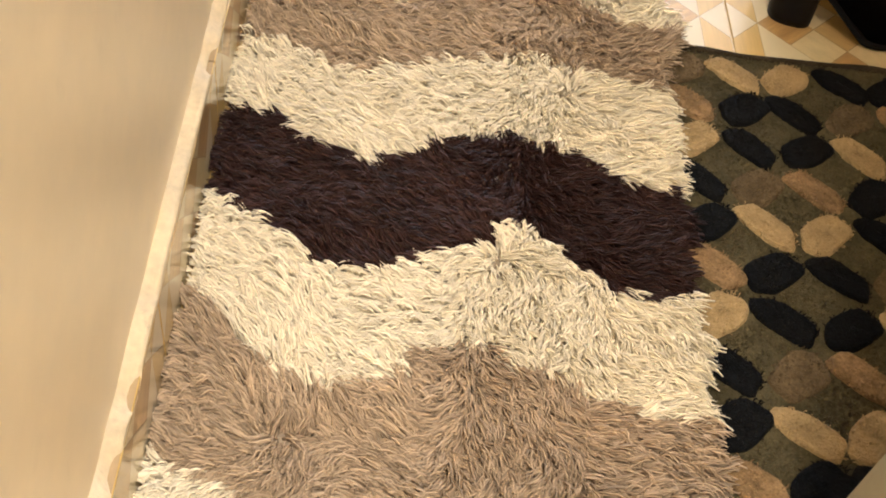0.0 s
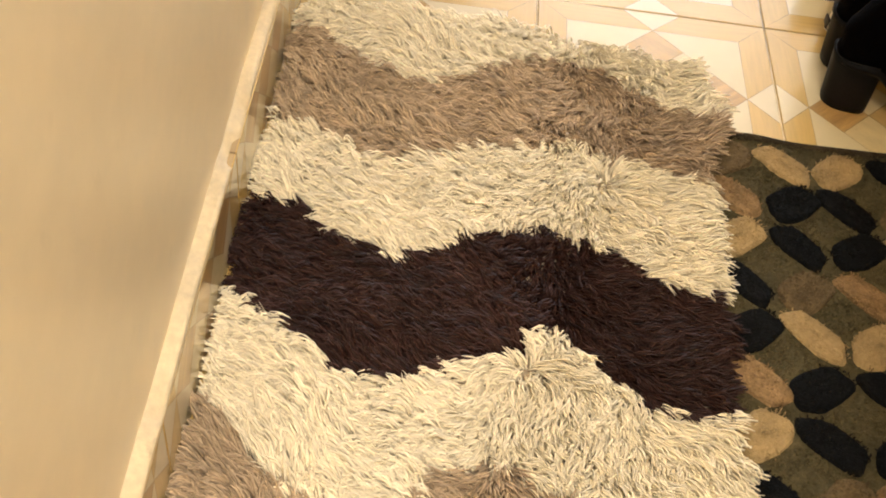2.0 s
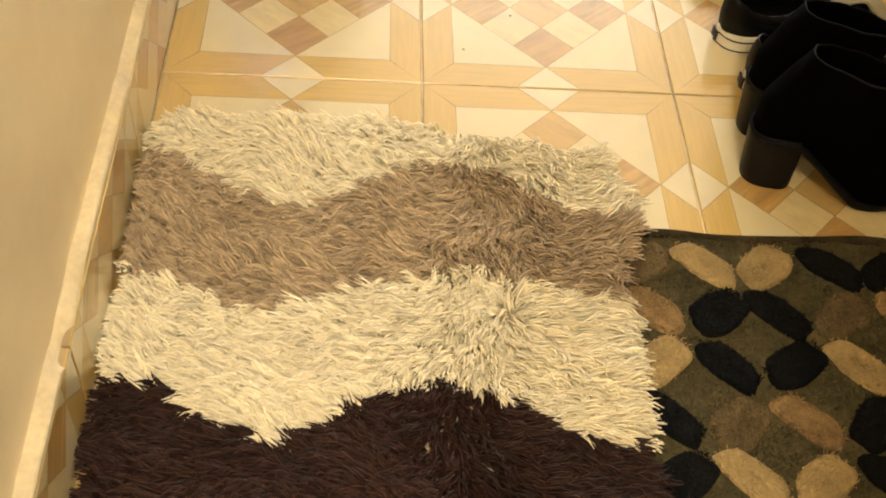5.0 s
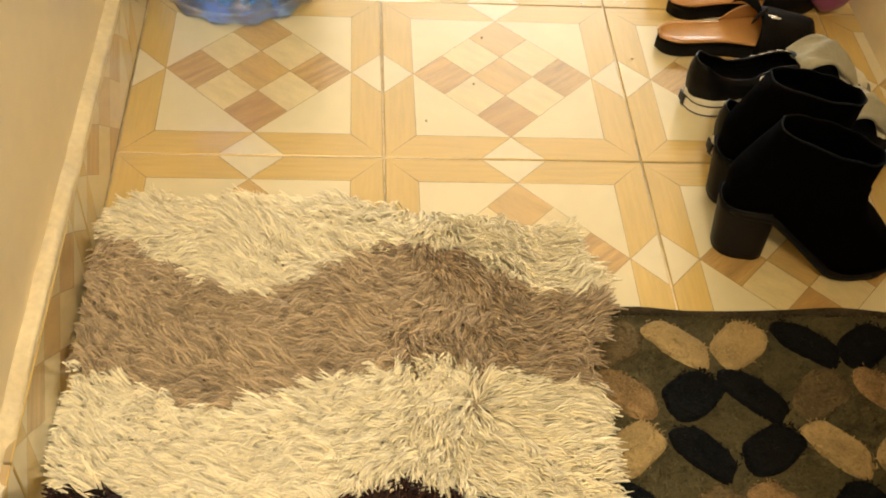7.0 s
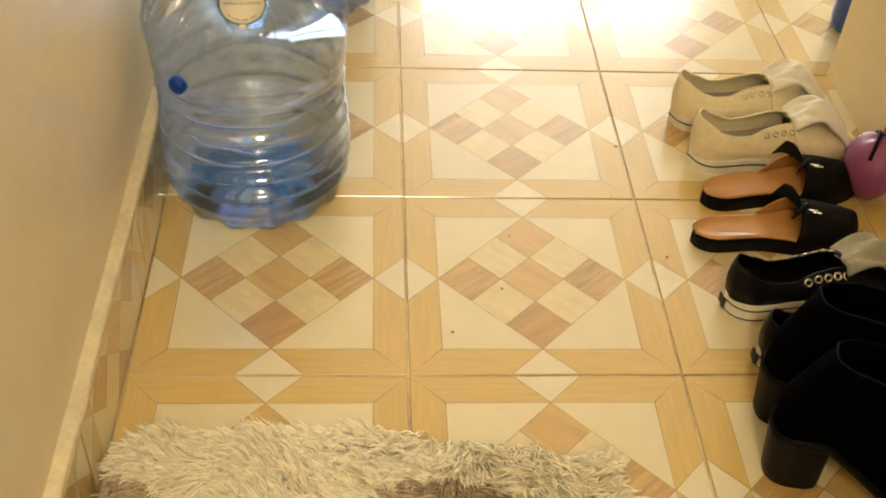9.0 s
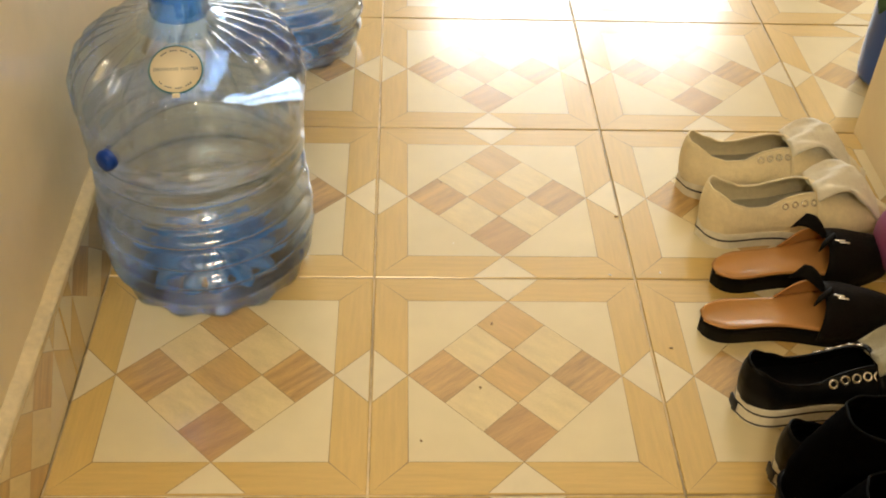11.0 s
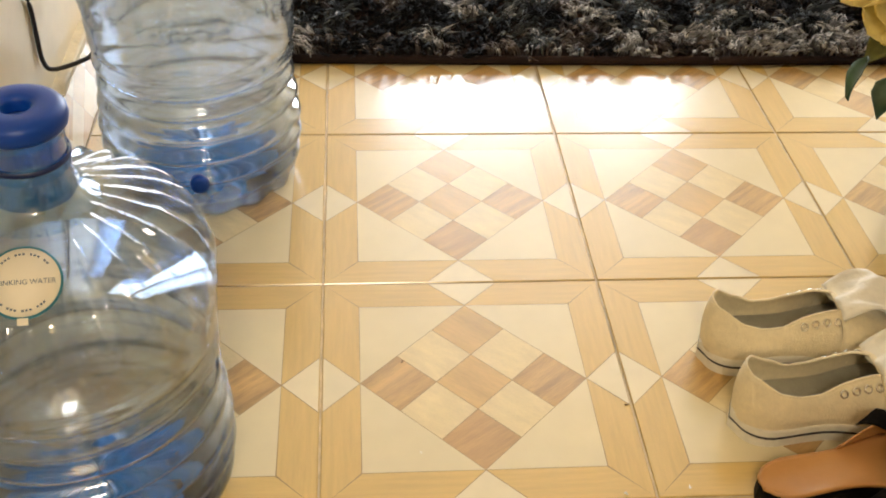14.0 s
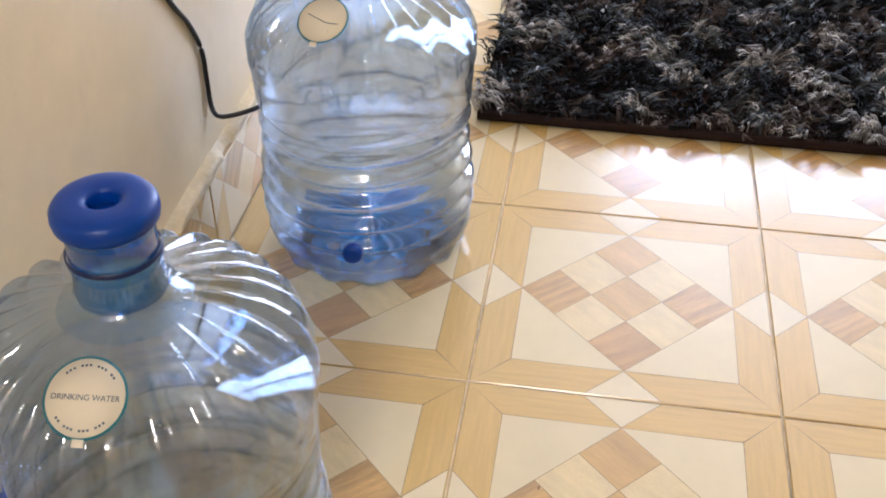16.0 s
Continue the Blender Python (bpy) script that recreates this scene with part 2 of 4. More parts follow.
def part(name, bm, material, parent, label="", smooth=True, m=None):
    ob = new(name, mesh_of(bm, material, smooth, name) if isinstance(bm, bmesh.types.BMesh) else bm)
    ob.parent = parent
    if m is not None:
        ob.matrix_basis = m
    if label:
        tagged(ob, label)
    return ob


def thing(name, m, label, category, group="", kind=""):
    ob = new(name)
    ob.empty_display_size = 0.05
    ob.matrix_basis = m
    return tagged(ob, label, category, group, kind)


def box(x0, y0, z0, x1, y1, z1, bevel=0.0, bm=None):
    bm = bm or bmesh.new()
    made = bmesh.ops.create_cube(bm, size=1, matrix=Matrix.Translation(((x0 + x1) / 2, (y0 + y1) / 2, (z0 + z1) / 2)) @ Matrix.Diagonal((x1 - x0, y1 - y0, z1 - z0, 1)))
    if bevel:
        edges = list({e for v in made["verts"] for e in v.link_edges})
        bmesh.ops.bevel(bm, geom=edges, offset=bevel, segments=2, affect="EDGES", profile=0.5)
    return bm


def surf(nu, nv, f, close_u=False, close_v=False, skip=None, bm=None):
    """A grid surface: f(u, v) with u and v from 0 to 1."""
    bm = bm or bmesh.new()
    du, dv = (nu if close_u else nu - 1), (nv if close_v else nv - 1)
    vs = [[bm.verts.new(f(i / du, j / dv)) for j in range(nv)] for i in range(nu)]
    for i in range(du):
        for j in range(dv):
            if skip and skip((i + 0.5) / du, (j + 0.5) / dv):
                continue
            bm.faces.new((vs[i][j], vs[(i + 1) % nu][j], vs[(i + 1) % nu][(j + 1) % nv], vs[i][(j + 1) % nv]))
    loose = [v for v in bm.verts if not v.link_faces]
    bmesh.ops.delete(bm, geom=loose, context="VERTS")
    return bm


def lathe(profile, n=48, bm=None, close=True):
    """A turned body from (radius, height) pairs."""
    k = len(profile)

    def f(u, v):
        r, z = profile[round(v * (k - 1))]
        return (r * math.cos(u * math.tau), r * math.sin(u * math.tau), z)
    bm = surf(n, k, f, close_u=True, bm=bm)
    if close:
        bmesh.ops.holes_fill(bm, edges=[e for e in bm.edges if e.is_boundary])
    return bm


def tube(points, radius, n=8, bm=None, taper=1.0):
    """A round tube along points, smoothed."""
    P = [Vector(p) for p in points]
    fine = []
    for i in range(len(P) - 1):
        a, b, c, d = P[max(i - 1, 0)], P[i], P[i + 1], P[min(i + 2, len(P) - 1)]
        for s in range(6):
            t = s / 6
            fine.append(0.5 * (2 * b + (c - a) * t + (2 * a - 5 * b + 4 * c - d) * t * t + (3 * b - a - 3 * c + d) * t ** 3))
    fine.append(P[-1])

    def f(u, v):
        i = round(v * (len(fine) - 1))
        d = (fine[min(i + 1, len(fine) - 1)] - fine[max(i - 1, 0)]).normalized()
        side = d.orthogonal().normalized() if abs(d.z) > 0.95 else d.cross(Vector((0, 0, 1))).normalized()
        up = side.cross(d)
        r = radius * (1 + (taper - 1) * v)
        return fine[i] + r * (math.cos(u * math.tau) * side + math.sin(u * math.tau) * up)
    bm = surf(n, len(fine), f, close_u=True, bm=bm)
    bmesh.ops.holes_fill(bm, edges=[e for e in bm.edges if e.is_boundary])
    return bm


def prism(outline, z0, z1, bevel=0.0, bm=None):
    """An upright prism over an outline in the plane."""
    bm = bm or bmesh.new()
    vs = [bm.verts.new((x, y, z0)) for x, y in outline]
    bottom = bm.faces.new(vs[::-1])
    out = bmesh.ops.extrude_face_region(bm, geom=[bottom])
    tops = [v for v in out["geom"] if isinstance(v, bmesh.types.BMVert)]
    bmesh.ops.translate(bm, verts=tops, vec=(0, 0, z1 - z0))
    bmesh.ops.recalc_face_normals(bm, faces=bm.faces)
    if bevel:
        edges = [e for e in bm.edges if all(v in set(tops) for v in e.verts)]
        bmesh.ops.bevel(bm, geom=edges, offset=bevel, segments=2, affect="EDGES", profile=0.6)
    return bm


def solidify(ob, thick, offset=-1):
    mod = ob.modifiers.new("thickness", "SOLIDIFY")
    mod.thickness, mod.offset = thick, offset
    return ob


def pile_mesh(name, base, length, heading, lean, width, index, materials, seed, rings=4, tip=0.42, curl=None):
    """Yarn strands in one mesh: each a bent, tapering three-sided strand from its place on the backing."""
    r = np.random.RandomState(seed)
    n = len(base)
    s = np.linspace(0, 1, rings)
    hx, hy = np.cos(heading), np.sin(heading)
    curl = r.uniform(-1.1, 1.1, n) if curl is None else curl
    a = curl[:, None] * s[None, :] ** 1.5
    dx = hx[:, None] * np.cos(a) - hy[:, None] * np.sin(a)
    dy = hx[:, None] * np.sin(a) + hy[:, None] * np.cos(a)
    run = (length * np.sin(lean))[:, None] * (s ** 1.25)[None, :]
    rise = (length * np.cos(lean))[:, None] * np.sin(np.pi * 0.62 * s)[None, :]
    C = np.stack([base[:, 0:1] + dx * run, base[:, 1:2] + dy * run, base[:, 2:3] + rise], -1)
    w = width[:, None] * np.interp(s, (0, 0.3, 0.75, 1), (0.85, 1.0, 0.92, tip))[None, :]
    V = np.empty((n, rings, 3, 3))
    for k, ang in enumerate((0.0, 2.094, 4.189)):
        off = np.stack([-dy * np.cos(ang), dx * np.cos(ang), np.full_like(dx, np.sin(ang))], -1)
        V[:, :, k] = C + off * (w / 2)[..., None]
    idx = np.arange(n * rings * 3).reshape(n, rings, 3)
    quads = [np.stack([idx[:, i, k], idx[:, i, (k + 1) % 3], idx[:, i + 1, (k + 1) % 3], idx[:, i + 1, k]], -1)
             for i in range(rings - 1) for k in range(3)]
    F = np.stack(quads, 1).reshape(-1, 4)
    me = bpy.data.meshes.new(name)
    me.vertices.add(n * rings * 3)
    me.vertices.foreach_set("co", V.ravel())
    me.loops.add(F.size)
    me.loops.foreach_set("vertex_index", F.ravel().astype(np.int32))
    me.polygons.add(len(F))
    me.polygons.foreach_set("loop_start", np.arange(0, F.size, 4, dtype=np.int32))
    me.polygons.foreach_set("material_index", np.repeat(index, (rings - 1) * 3).astype(np.int32))
    me.polygons.foreach_set("use_smooth", np.ones(len(F), bool))
    for m in materials:
        me.materials.append(m)
    me.update(calc_edges=True)
    return me


def field(P, scale, seed):
    """Smooth values between -1 and 1 over the plane."""
    r = np.random.RandomState(seed)
    v = np.zeros(len(P))
    for k in range(7):
        a, ph, f = r.uniform(0, math.tau), r.uniform(0, math.tau), scale * r.uniform(0.6, 1.7)
        v += np.sin((P[:, 0] * math.cos(a) + P[:, 1] * math.sin(a)) * f + ph)
    return v / 4


# ---- the large structure ----
T = 0.35


def skew(y):
    """How far the hallway wall leans into the hallway towards the entrance."""
    return 0.016 * np.maximum(0, -0.42 - y)


def wall(name, boxes, material, label):
    bm = bmesh.new()
    for b in boxes:
        box(*b, bm=bm)
    if name == "wall_left":
        for v in bm.verts:
            v.co.x += skew(v.co.y) if v.co.x > -0.1 else 0
    ob = new(name, mesh_of(bm, material, False, name))
    return tagged(ob, label, "wall", kind="structure")


wall("wall_left", [(-0.16, -0.42, -0.05, -0.016, 4.5, 2.5), (-0.16, -2.4, -0.05, -0.016, -0.42, 2.5)], M_WALL, "smooth cream painted plaster wall of the hallway")
wall("wall_right", [(1.112, -1.03, -0.05, 1.24, 0.705, 2.5)], M_WALL, "cream painted partition wall behind the shoes")
wall("wall_pier", [(0.645, -2.4, -0.05, 1.24, -1.032, 2.5)], M_PIER, "grey-green painted wall pier beside the entrance")
wall("wall_back", [(-0.16, -2.52, -0.05, 2.72, -2.402, 2.5)], M_WALL, "cream painted wall behind the entrance")
wall("wall_side", [(2.6, -2.4, -0.05, 2.72, 4.5, 2.5)], M_WALL, "cream painted side wall of the living room")
wall("wall_far", [(-0.16, 4.502, -0.05, 0.52, 4.62, 2.5), (2.17, 4.502, -0.05, 2.72, 4.62, 2.5), (0.522, 4.502, 2.2, 2.168, 4.62, 2.5)],
     M_WALL, "cream painted wall around the glazed door")
ceil = new("ceiling", mesh_of(box(-0.16, -2.52, 2.502, 2.72, 4.62, 2.6), M_CEIL, False, "ceiling"))
tagged(ceil, "plain off-white plaster ceiling", "ceiling", kind="structure")

glazed = thing("door_1", pose(0.522, 4.56, 0.0), "glazed sliding door with white metal frame", "door", kind="structure")
W = 1.646
for x0, x1, z0, z1 in ((0, 0.05, 0, 2.19), (W - 0.05, W, 0, 2.19), (0.052, W - 0.052, 2.14, 2.19), (0.052, W - 0.052, 0, 0.05), (0.94, 1.06, 0.052, 2.138)):
    part("frame", box(x0, -0.025, z0, x1, 0.025, z1, 0.004), M_FRAME, glazed, smooth=False)

# grout bed under the tiles
floor = new("floor", mesh_of(box(-0.1, -2.4, -0.06, 2.6, 4.5, -0.0022), M_GROUT, False, "floor"))
tagged(floor, "glossy patterned ceramic tile floor with wood-look inlay print", "floor", kind="structure")

# ---- rugs ----
CREAM, TAUPE, DARK = 0, 1, 2
EDGE_X = np.linspace(0, 0.6, 11)
# the wavy borders between the colours of the long-pile rug, from its far end to its near end
BORDERS = (
    ((-0.168, -0.191, -0.239, -0.254, -0.237, -0.200, -0.174, -0.185, -0.222, -0.260, -0.250), TAUPE),
    ((-0.353, -0.369, -0.406, -0.408, -0.392, -0.362, -0.355, -0.355, -0.360, -0.378, -0.392), CREAM),
    ((-0.505, -0.505, -0.555, -0.575, -0.545, -0.520, -0.503, -0.522, -0.545, -0.572, -0.573), DARK),
    ((-0.640, -0.677, -0.727, -0.735, -0.717, -0.692, -0.642, -0.678, -0.735, -0.748, -0.718), CREAM),
    ((-0.770, -0.832, -0.878, -0.887, -0.867, -0.828, -0.846, -0.871, -0.889, -0.900, -0.899), TAUPE),
    ((-0.984, -1.012, -1.035, -1.050, -1.040, -1.030, -1.030, -1.060, -1.070, -1.060, -1.050), CREAM),
)


def locks(x0, x1, y0, y1, cell, seed):
    """Places of yarn locks: a grid with every point well shaken."""
    r = np.random.RandomState(seed)
    X, Y = np.meshgrid(np.arange(x0, x1, cell), np.arange(y0, y1, cell))
    P = np.stack([X.ravel(), Y.ravel()], -1)
    return P + r.uniform(-0.6, 0.6, P.shape) * cell


def strands_of(P, heading, reach, rise, index, curl, each, spread, pinch, seed):
    """The single strands of every lock: apart at the root, together at the tip."""
    r = np.random.RandomState(seed)
    k = np.repeat(np.arange(len(P)), each)
    n = len(k)
    root = P[k] + r.normal(0, spread, (n, 2))
    own = heading[k] + r.normal(0, 0.09, n)
    tip = (P[k] + reach[k, None] * np.column_stack([np.cos(heading[k]), np.sin(heading[k])])) * pinch
    tip += (root + reach[k, None] * np.column_stack([np.cos(own), np.sin(own)])) * (1 - pinch)
    way = (tip - root) * r.uniform(0.72, 1.1, n)[:, None] + r.normal(0, 0.0008, (n, 2))
    run, up = np.hypot(way[:, 0], way[:, 1]), rise[k] * r.uniform(0.7, 1.15, n)
    return root, np.arctan2(way[:, 1], way[:, 0]), np.hypot(run, up), np.arctan2(run, up), index[k], curl[k] + r.normal(0, 0.12, n), n


def shag_rug():
    x0, x1, y0, y1 = 0.018, 0.572, -1.16, -0.10
    rug = thing("shag_rug", pose(0, 0, 0), "long-pile shaggy rug with wavy cream, taupe and dark brown bands", "rug")
    part("backing", box(x0, y0, 0.001, x1 - 0.004, y1 - 0.035, 0.010, 0.003), M_BACKING, rug)
    r = np.random.RandomState(5)
    P = locks(x0, x1 + 0.03, y0, y1, 0.0078, 6)
    x, y = P[:, 0], P[:, 1]
    limit_x = 0.570 + 0.028 * np.exp(-((y + 0.24) / 0.07) ** 2) + 0.004 * field(P, 40, 2)
    limit_y = -0.100 - 0.04 * np.maximum(0, (x - 0.3) / 0.28) - 0.04 * np.maximum(0, (0.06 - x) / 0.05) + 0.006 * field(P, 35, 4)
    P = P[(x > x0) & (x < limit_x) & (y < limit_y)]
    x, y = P[:, 0], P[:, 1]
    n = len(P)
    # the pile is brushed towards the wall, turns towards the entrance in the middle and away from it at the free side
    s = np.clip((x + 0.07 * field(P, 11, 10) + 0.03 * field(P, 40, 9) - 0.26) / 0.25, 0, 1)
    s = s * s * (3 - 2 * s)
    vx, vy = -(1 - s) + 1.0 * s, 0.16 * (1 - s) - 1.0 * np.exp(-((s - 0.5) / 0.28) ** 2) - 0.25 * s
    for cx, cy, size, force in ((0.45, -0.40, 0.10, 1.1), (0.12, -0.95, 0.13, 1.1), (0.35, -0.70, 0.06, 0.9)):
        dx, dy = x - cx, y - cy
        d = np.hypot(dx, dy) + 1e-4
        w = force * np.exp(-(d / size) ** 2)
        vx, vy = vx + dx / d * w, vy + dy / d * w
    heading = np.arctan2(vy, vx) + 0.42 * field(P, 26, 11) + 0.30 * field(P, 75, 12) + r.normal(0, 0.17, n)
    reach = r.uniform(0.018, 0.031, n) * (1 - 0.18 * field(P, 30, 16))
    reach *= np.where(x < 0.05, 0.75, 1.0)
    rise = np.clip(0.0120 + 0.0040 * field(P, 34, 21) + r.normal(0, 0.0042, n), 0.005, 0.027)
    Q = P + 0.75 * reach[:, None] * np.column_stack([np.cos(heading), np.sin(heading)])
    sway = 0.005 * field(Q, 90, 3)
    index = np.zeros(n, int)
    for ys, color in BORDERS:
        index[Q[:, 1] < np.interp(Q[:, 0], EDGE_X, ys) + sway] = color
    rise = np.where(index == DARK, rise * 0.85, rise)
    curl = 0.4 * field(P, 60, 31) + r.normal(0, 0.26, n)
    low = strands_of(P, heading, reach * 1.1, np.full(n, 0.005), index, curl * 0, 3, 0.0040, 0.1, 7)
    bed = pile_mesh("under_pile", np.column_stack([low[0], 0.0125 + 0.002 * field(low[0], 55, 41)]), low[2], low[1], low[3], np.full(low[6], 0.0042), low[4],
                    (M_YARN_CREAM, M_YARN_TAUPE, M_YARN_DARK), 10, rings=3, tip=0.5, curl=low[5])
    tagged(part("under_yarn", bed, None, rug), "flattened lower strands of the pile", kind="stuff")
    root, heading, length, lean, index, curl, n = strands_of(P, heading, reach, rise, index, curl, 7, 0.0030, 0.5, 8)
    base = np.column_stack([root, 0.0125 + 0.002 * (1 + field(root, 55, 41)) + np.abs(r.normal(0, 0.002, n))])
    me = pile_mesh("pile", base, length, heading, lean, r.uniform(0.0018, 0.0031, n), index, (M_YARN_CREAM, M_YARN_TAUPE, M_YARN_DARK), 9, tip=0.25, curl=curl)
    tagged(part("yarn", me, None, rug), "soft bent yarn strands in cream, taupe and dark brown", kind="stuff")


def grey_rug():
    x0, x1, y0, y1 = 0.285, 2.2, 1.268, 2.6
    rug = thing("shaggy_carpet", pose(0, 0, 0), "black and grey mottled shaggy carpet with a dark bound edge", "rug")
    part("backing", box(x0, y0, 0.001, x1, y1, 0.010, 0.003), M_BINDING, rug)
    part("binding", tube([(x0, y0, 0.010), (0.9, y0 - 0.006, 0.010), (1.5, y0, 0.010), (x1, y0, 0.010)], 0.008, 8), M_BINDING, rug, "dark brown bound edge")
    r = np.random.RandomState(15)
    P = np.concatenate([locks(x0, x1, y0 + 0.008, 1.90, 0.0125, 17), locks(x0, x1, 1.90, y1, 0.027, 18)])
    n = len(P)
    shade = 0.75 * field(P, 11, 31) + 0.8 * field(P, 38, 32) + 0.35 * field(P, 110, 35) + r.normal(0, 0.2, n) + np.where(P[:, 1] < y0 + 0.09, 0.42, 0.0)
    index = np.where(shade > 0.42, 1, np.where(shade > -0.08, np.where(field(P, 25, 37) > 0.1, 3, 2), 0))
    heading = -1.57 + 1.25 * field(P, 30, 33) + 0.9 * field(P, 80, 36) + r.normal(0, 0.35, n)
    reach = r.uniform(0.020, 0.034, n) * np.where(P[:, 1] < y0 + 0.03, 0.8, 1.0)
    rise = np.clip(0.020 + 0.007 * field(P, 50, 34) + r.normal(0, 0.004, n), 0.006, 0.036)
    root, heading, length, lean, index, curl, n = strands_of(P, heading, reach, rise, index, r.normal(0, 0.6, n), 4, 0.0035, 0.6, 19)
    base = np.column_stack([root, np.full(n, 0.011)])
    me = pile_mesh("pile", base, length, heading, lean, r.uniform(0.0022, 0.0038, n), index, (M_BLACK_PILE, M_GREY_PILE, M_SLATE_PILE, M_UMBER_PILE), 16, tip=0.3, curl=curl)
    tagged(part("yarn", me, None, rug), "thin black and silver-grey curled strands", kind="stuff")


def pebble_mat():
    x0, x1, y0, y1 = 0.578, 1.09, -1.02, -0.268
    rug = thing("pebble_mat", pose(0, 0, 0), "dark olive-brown carved mat with black and tan pebble shapes", "rug")

    def ground(u, v):
        x, y = x0 + u * (x1 - x0), y0 + v * (y1 - y0)
        rim = min(u, 1 - u, v, 1 - v)
        z = 0.009 + 0.0016 * noise.noise(Vector((x * 60, y * 60, 0))) + 0.001 * noise.noise(Vector((x * 200, y * 200, 3)))
        if v > 0.99:
            y += 0.004 * noise.noise(Vector((x * 25, 0, 0)))
        return (x, y, z if rim > 0.004 else 0.001)
    part("ground", surf(110, 150, ground), M_MAT_GROUND, rug)
    for a, b in (((x0, y1, 0.007), (x1, y1, 0.007)), ((x0, y0, 0.007), (x0, y1, 0.007))):
        pts = [Vector(a).lerp(Vector(b), k / 8) + Vector((0.0025 * math.sin(k * 2.1), 0.0035 * math.sin(k * 1.7), 0.0015 * math.sin(k * 2.7))) for k in range(9)]
        part("binding", tube(pts, 0.006, 6), M_MAT_EDGE, rug, "frayed dark olive edge")

    shapes = {}

    def pebble_mesh(material, k):
        if (material.name, k) not in shapes:
            rr = random.Random(k * 7 + len(material.name))
            ph = [rr.uniform(0, math.tau) for _ in range(3)]

            def f(u, v):
                a, q = u * math.tau, v
                rim = 1 + 0.05 * math.sin(3 * a + ph[0]) + 0.04 * math.sin(5 * a + ph[1]) + 0.03 * math.sin(2 * a + ph[2])
                ca, sa = math.cos(a), math.sin(a)
                ca, sa = math.copysign(abs(ca) ** 0.76, ca), math.copysign(abs(sa) ** 0.76, sa)
                s = (1 - q) ** 0.5 if q < 1 else 0.0
                z = 0.0055 * min(1, (q * 5)) ** 0.6
                return (0.0395 * rim * ca * s, 0.0250 * rim * sa * s, z + 0.0007 * math.sin(a * 13 + q * 20))
            bm = surf(26, 6, f, close_u=True)
            bmesh.ops.remove_doubles(bm, verts=bm.verts, dist=0.0002)
            shapes[(material.name, k)] = mesh_of(bm, material, True, "pebble")
        return shapes[(material.name, k)]

    TUFTS = [M_MAT_GROUND, M_PEB_BLACK, M_PEB_BROWN, M_PEB_MIX, M_PEB_TAN]
    spots = []
    rr = random.Random(3)
    for i in range(0, 7):
        for j in range(-1, 9):
            x, y = 0.610 + 0.0762 * i, -0.386 - 0.0716 * j
            phase = (j + (2 if (i + 1) // 2 % 2 == 0 else 0)) % 4
            even = (i + 1) % 2 == 0
            material = (M_PEB_BLACK, M_PEB_BLACK, M_PEB_BROWN if even else M_PEB_MIX, M_PEB_TAN)[phase]
            if i == 0 and j == -1:
                material = M_PEB_BROWN
            if x > x1 - 0.03 or y < y0 + 0.03 or y > y1 - 0.02:
                continue
            tilt = 42 if (i + j) % 2 else -40
            m = pose(x + rr.uniform(-0.004, 0.004), y + rr.uniform(-0.004, 0.004), 0.0085, 0, 0, tilt + rr.uniform(-7, 7))
            ob = part("pebble", pebble_mesh(material, rr.randrange(3)), None, rug, m=m)
            ob.scale = (rr.uniform(0.94, 1.06), rr.uniform(0.98, 1.12), 1) if tilt > 0 else (rr.uniform(1.06, 1.16), rr.uniform(0.80, 0.90), 1)
            spots.append((m, ob.scale[0], ob.scale[1], TUFTS.index(material)))
    # short cut tufts all over, taller on the pebbles, with carved gaps round them
    q = np.random.RandomState(4)
    n = 36000
    P = np.stack([q.uniform(x0 + 0.004, x1 - 0.004, n), q.uniform(y0 + 0.004, y1 - 0.003, n)], -1)
    index, top, keep = np.zeros(n, int), np.full(n, 0.0085), np.ones(n, bool)
    for m, sx, sy, slot in spots:
        a = math.atan2(m[1][0], m[0][0])
        dx, dy = P[:, 0] - m[0][3], P[:, 1] - m[1][3]
        u, v = (dx * math.cos(a) + dy * math.sin(a)) / (0.0395 * sx), (dy * math.cos(a) - dx * math.sin(a)) / (0.0250 * sy)
        d = np.abs(u) ** 2.6 + np.abs(v) ** 2.6
        inside = d < 0.97
        index[inside], top[inside] = slot, 0.0125
        keep &= (d < 0.97) | (d > 1.28)
    P, index, top = P[keep], index[keep], top[keep]
    n = len(P)
    me = pile_mesh("tufts", np.column_stack([P, top - 0.0015]), q.uniform(0.0035, 0.0065, n), q.uniform(0, math.tau, n), q.uniform(0.3, 1.2, n),
                   q.uniform(0.0014, 0.0026, n), index, TUFTS, 6, rings=3)
    tagged(part("tuft_cover", me, None, rug), "short cut wool tufts", kind="stuff")


shag_rug()
grey_rug()
pebble_mat()

# ---- water bottles ----
PROFILE_Z = (0.0, 0.006, 0.022, 0.06, 0.10, 0.155, 0.20, 0.240, 0.276, 0.299, 0.322, 0.342, 0.357, 0.366, 0.374, 0.40, 0.424)
PROFILE_R = (0.108, 0.119, 0.128, 0.131, 0.130, 0.124, 0.128, 0.133, 0.1345, 0.131, 0.119, 0.097, 0.066, 0.042, 0.0335, 0.0318, 0.0318)


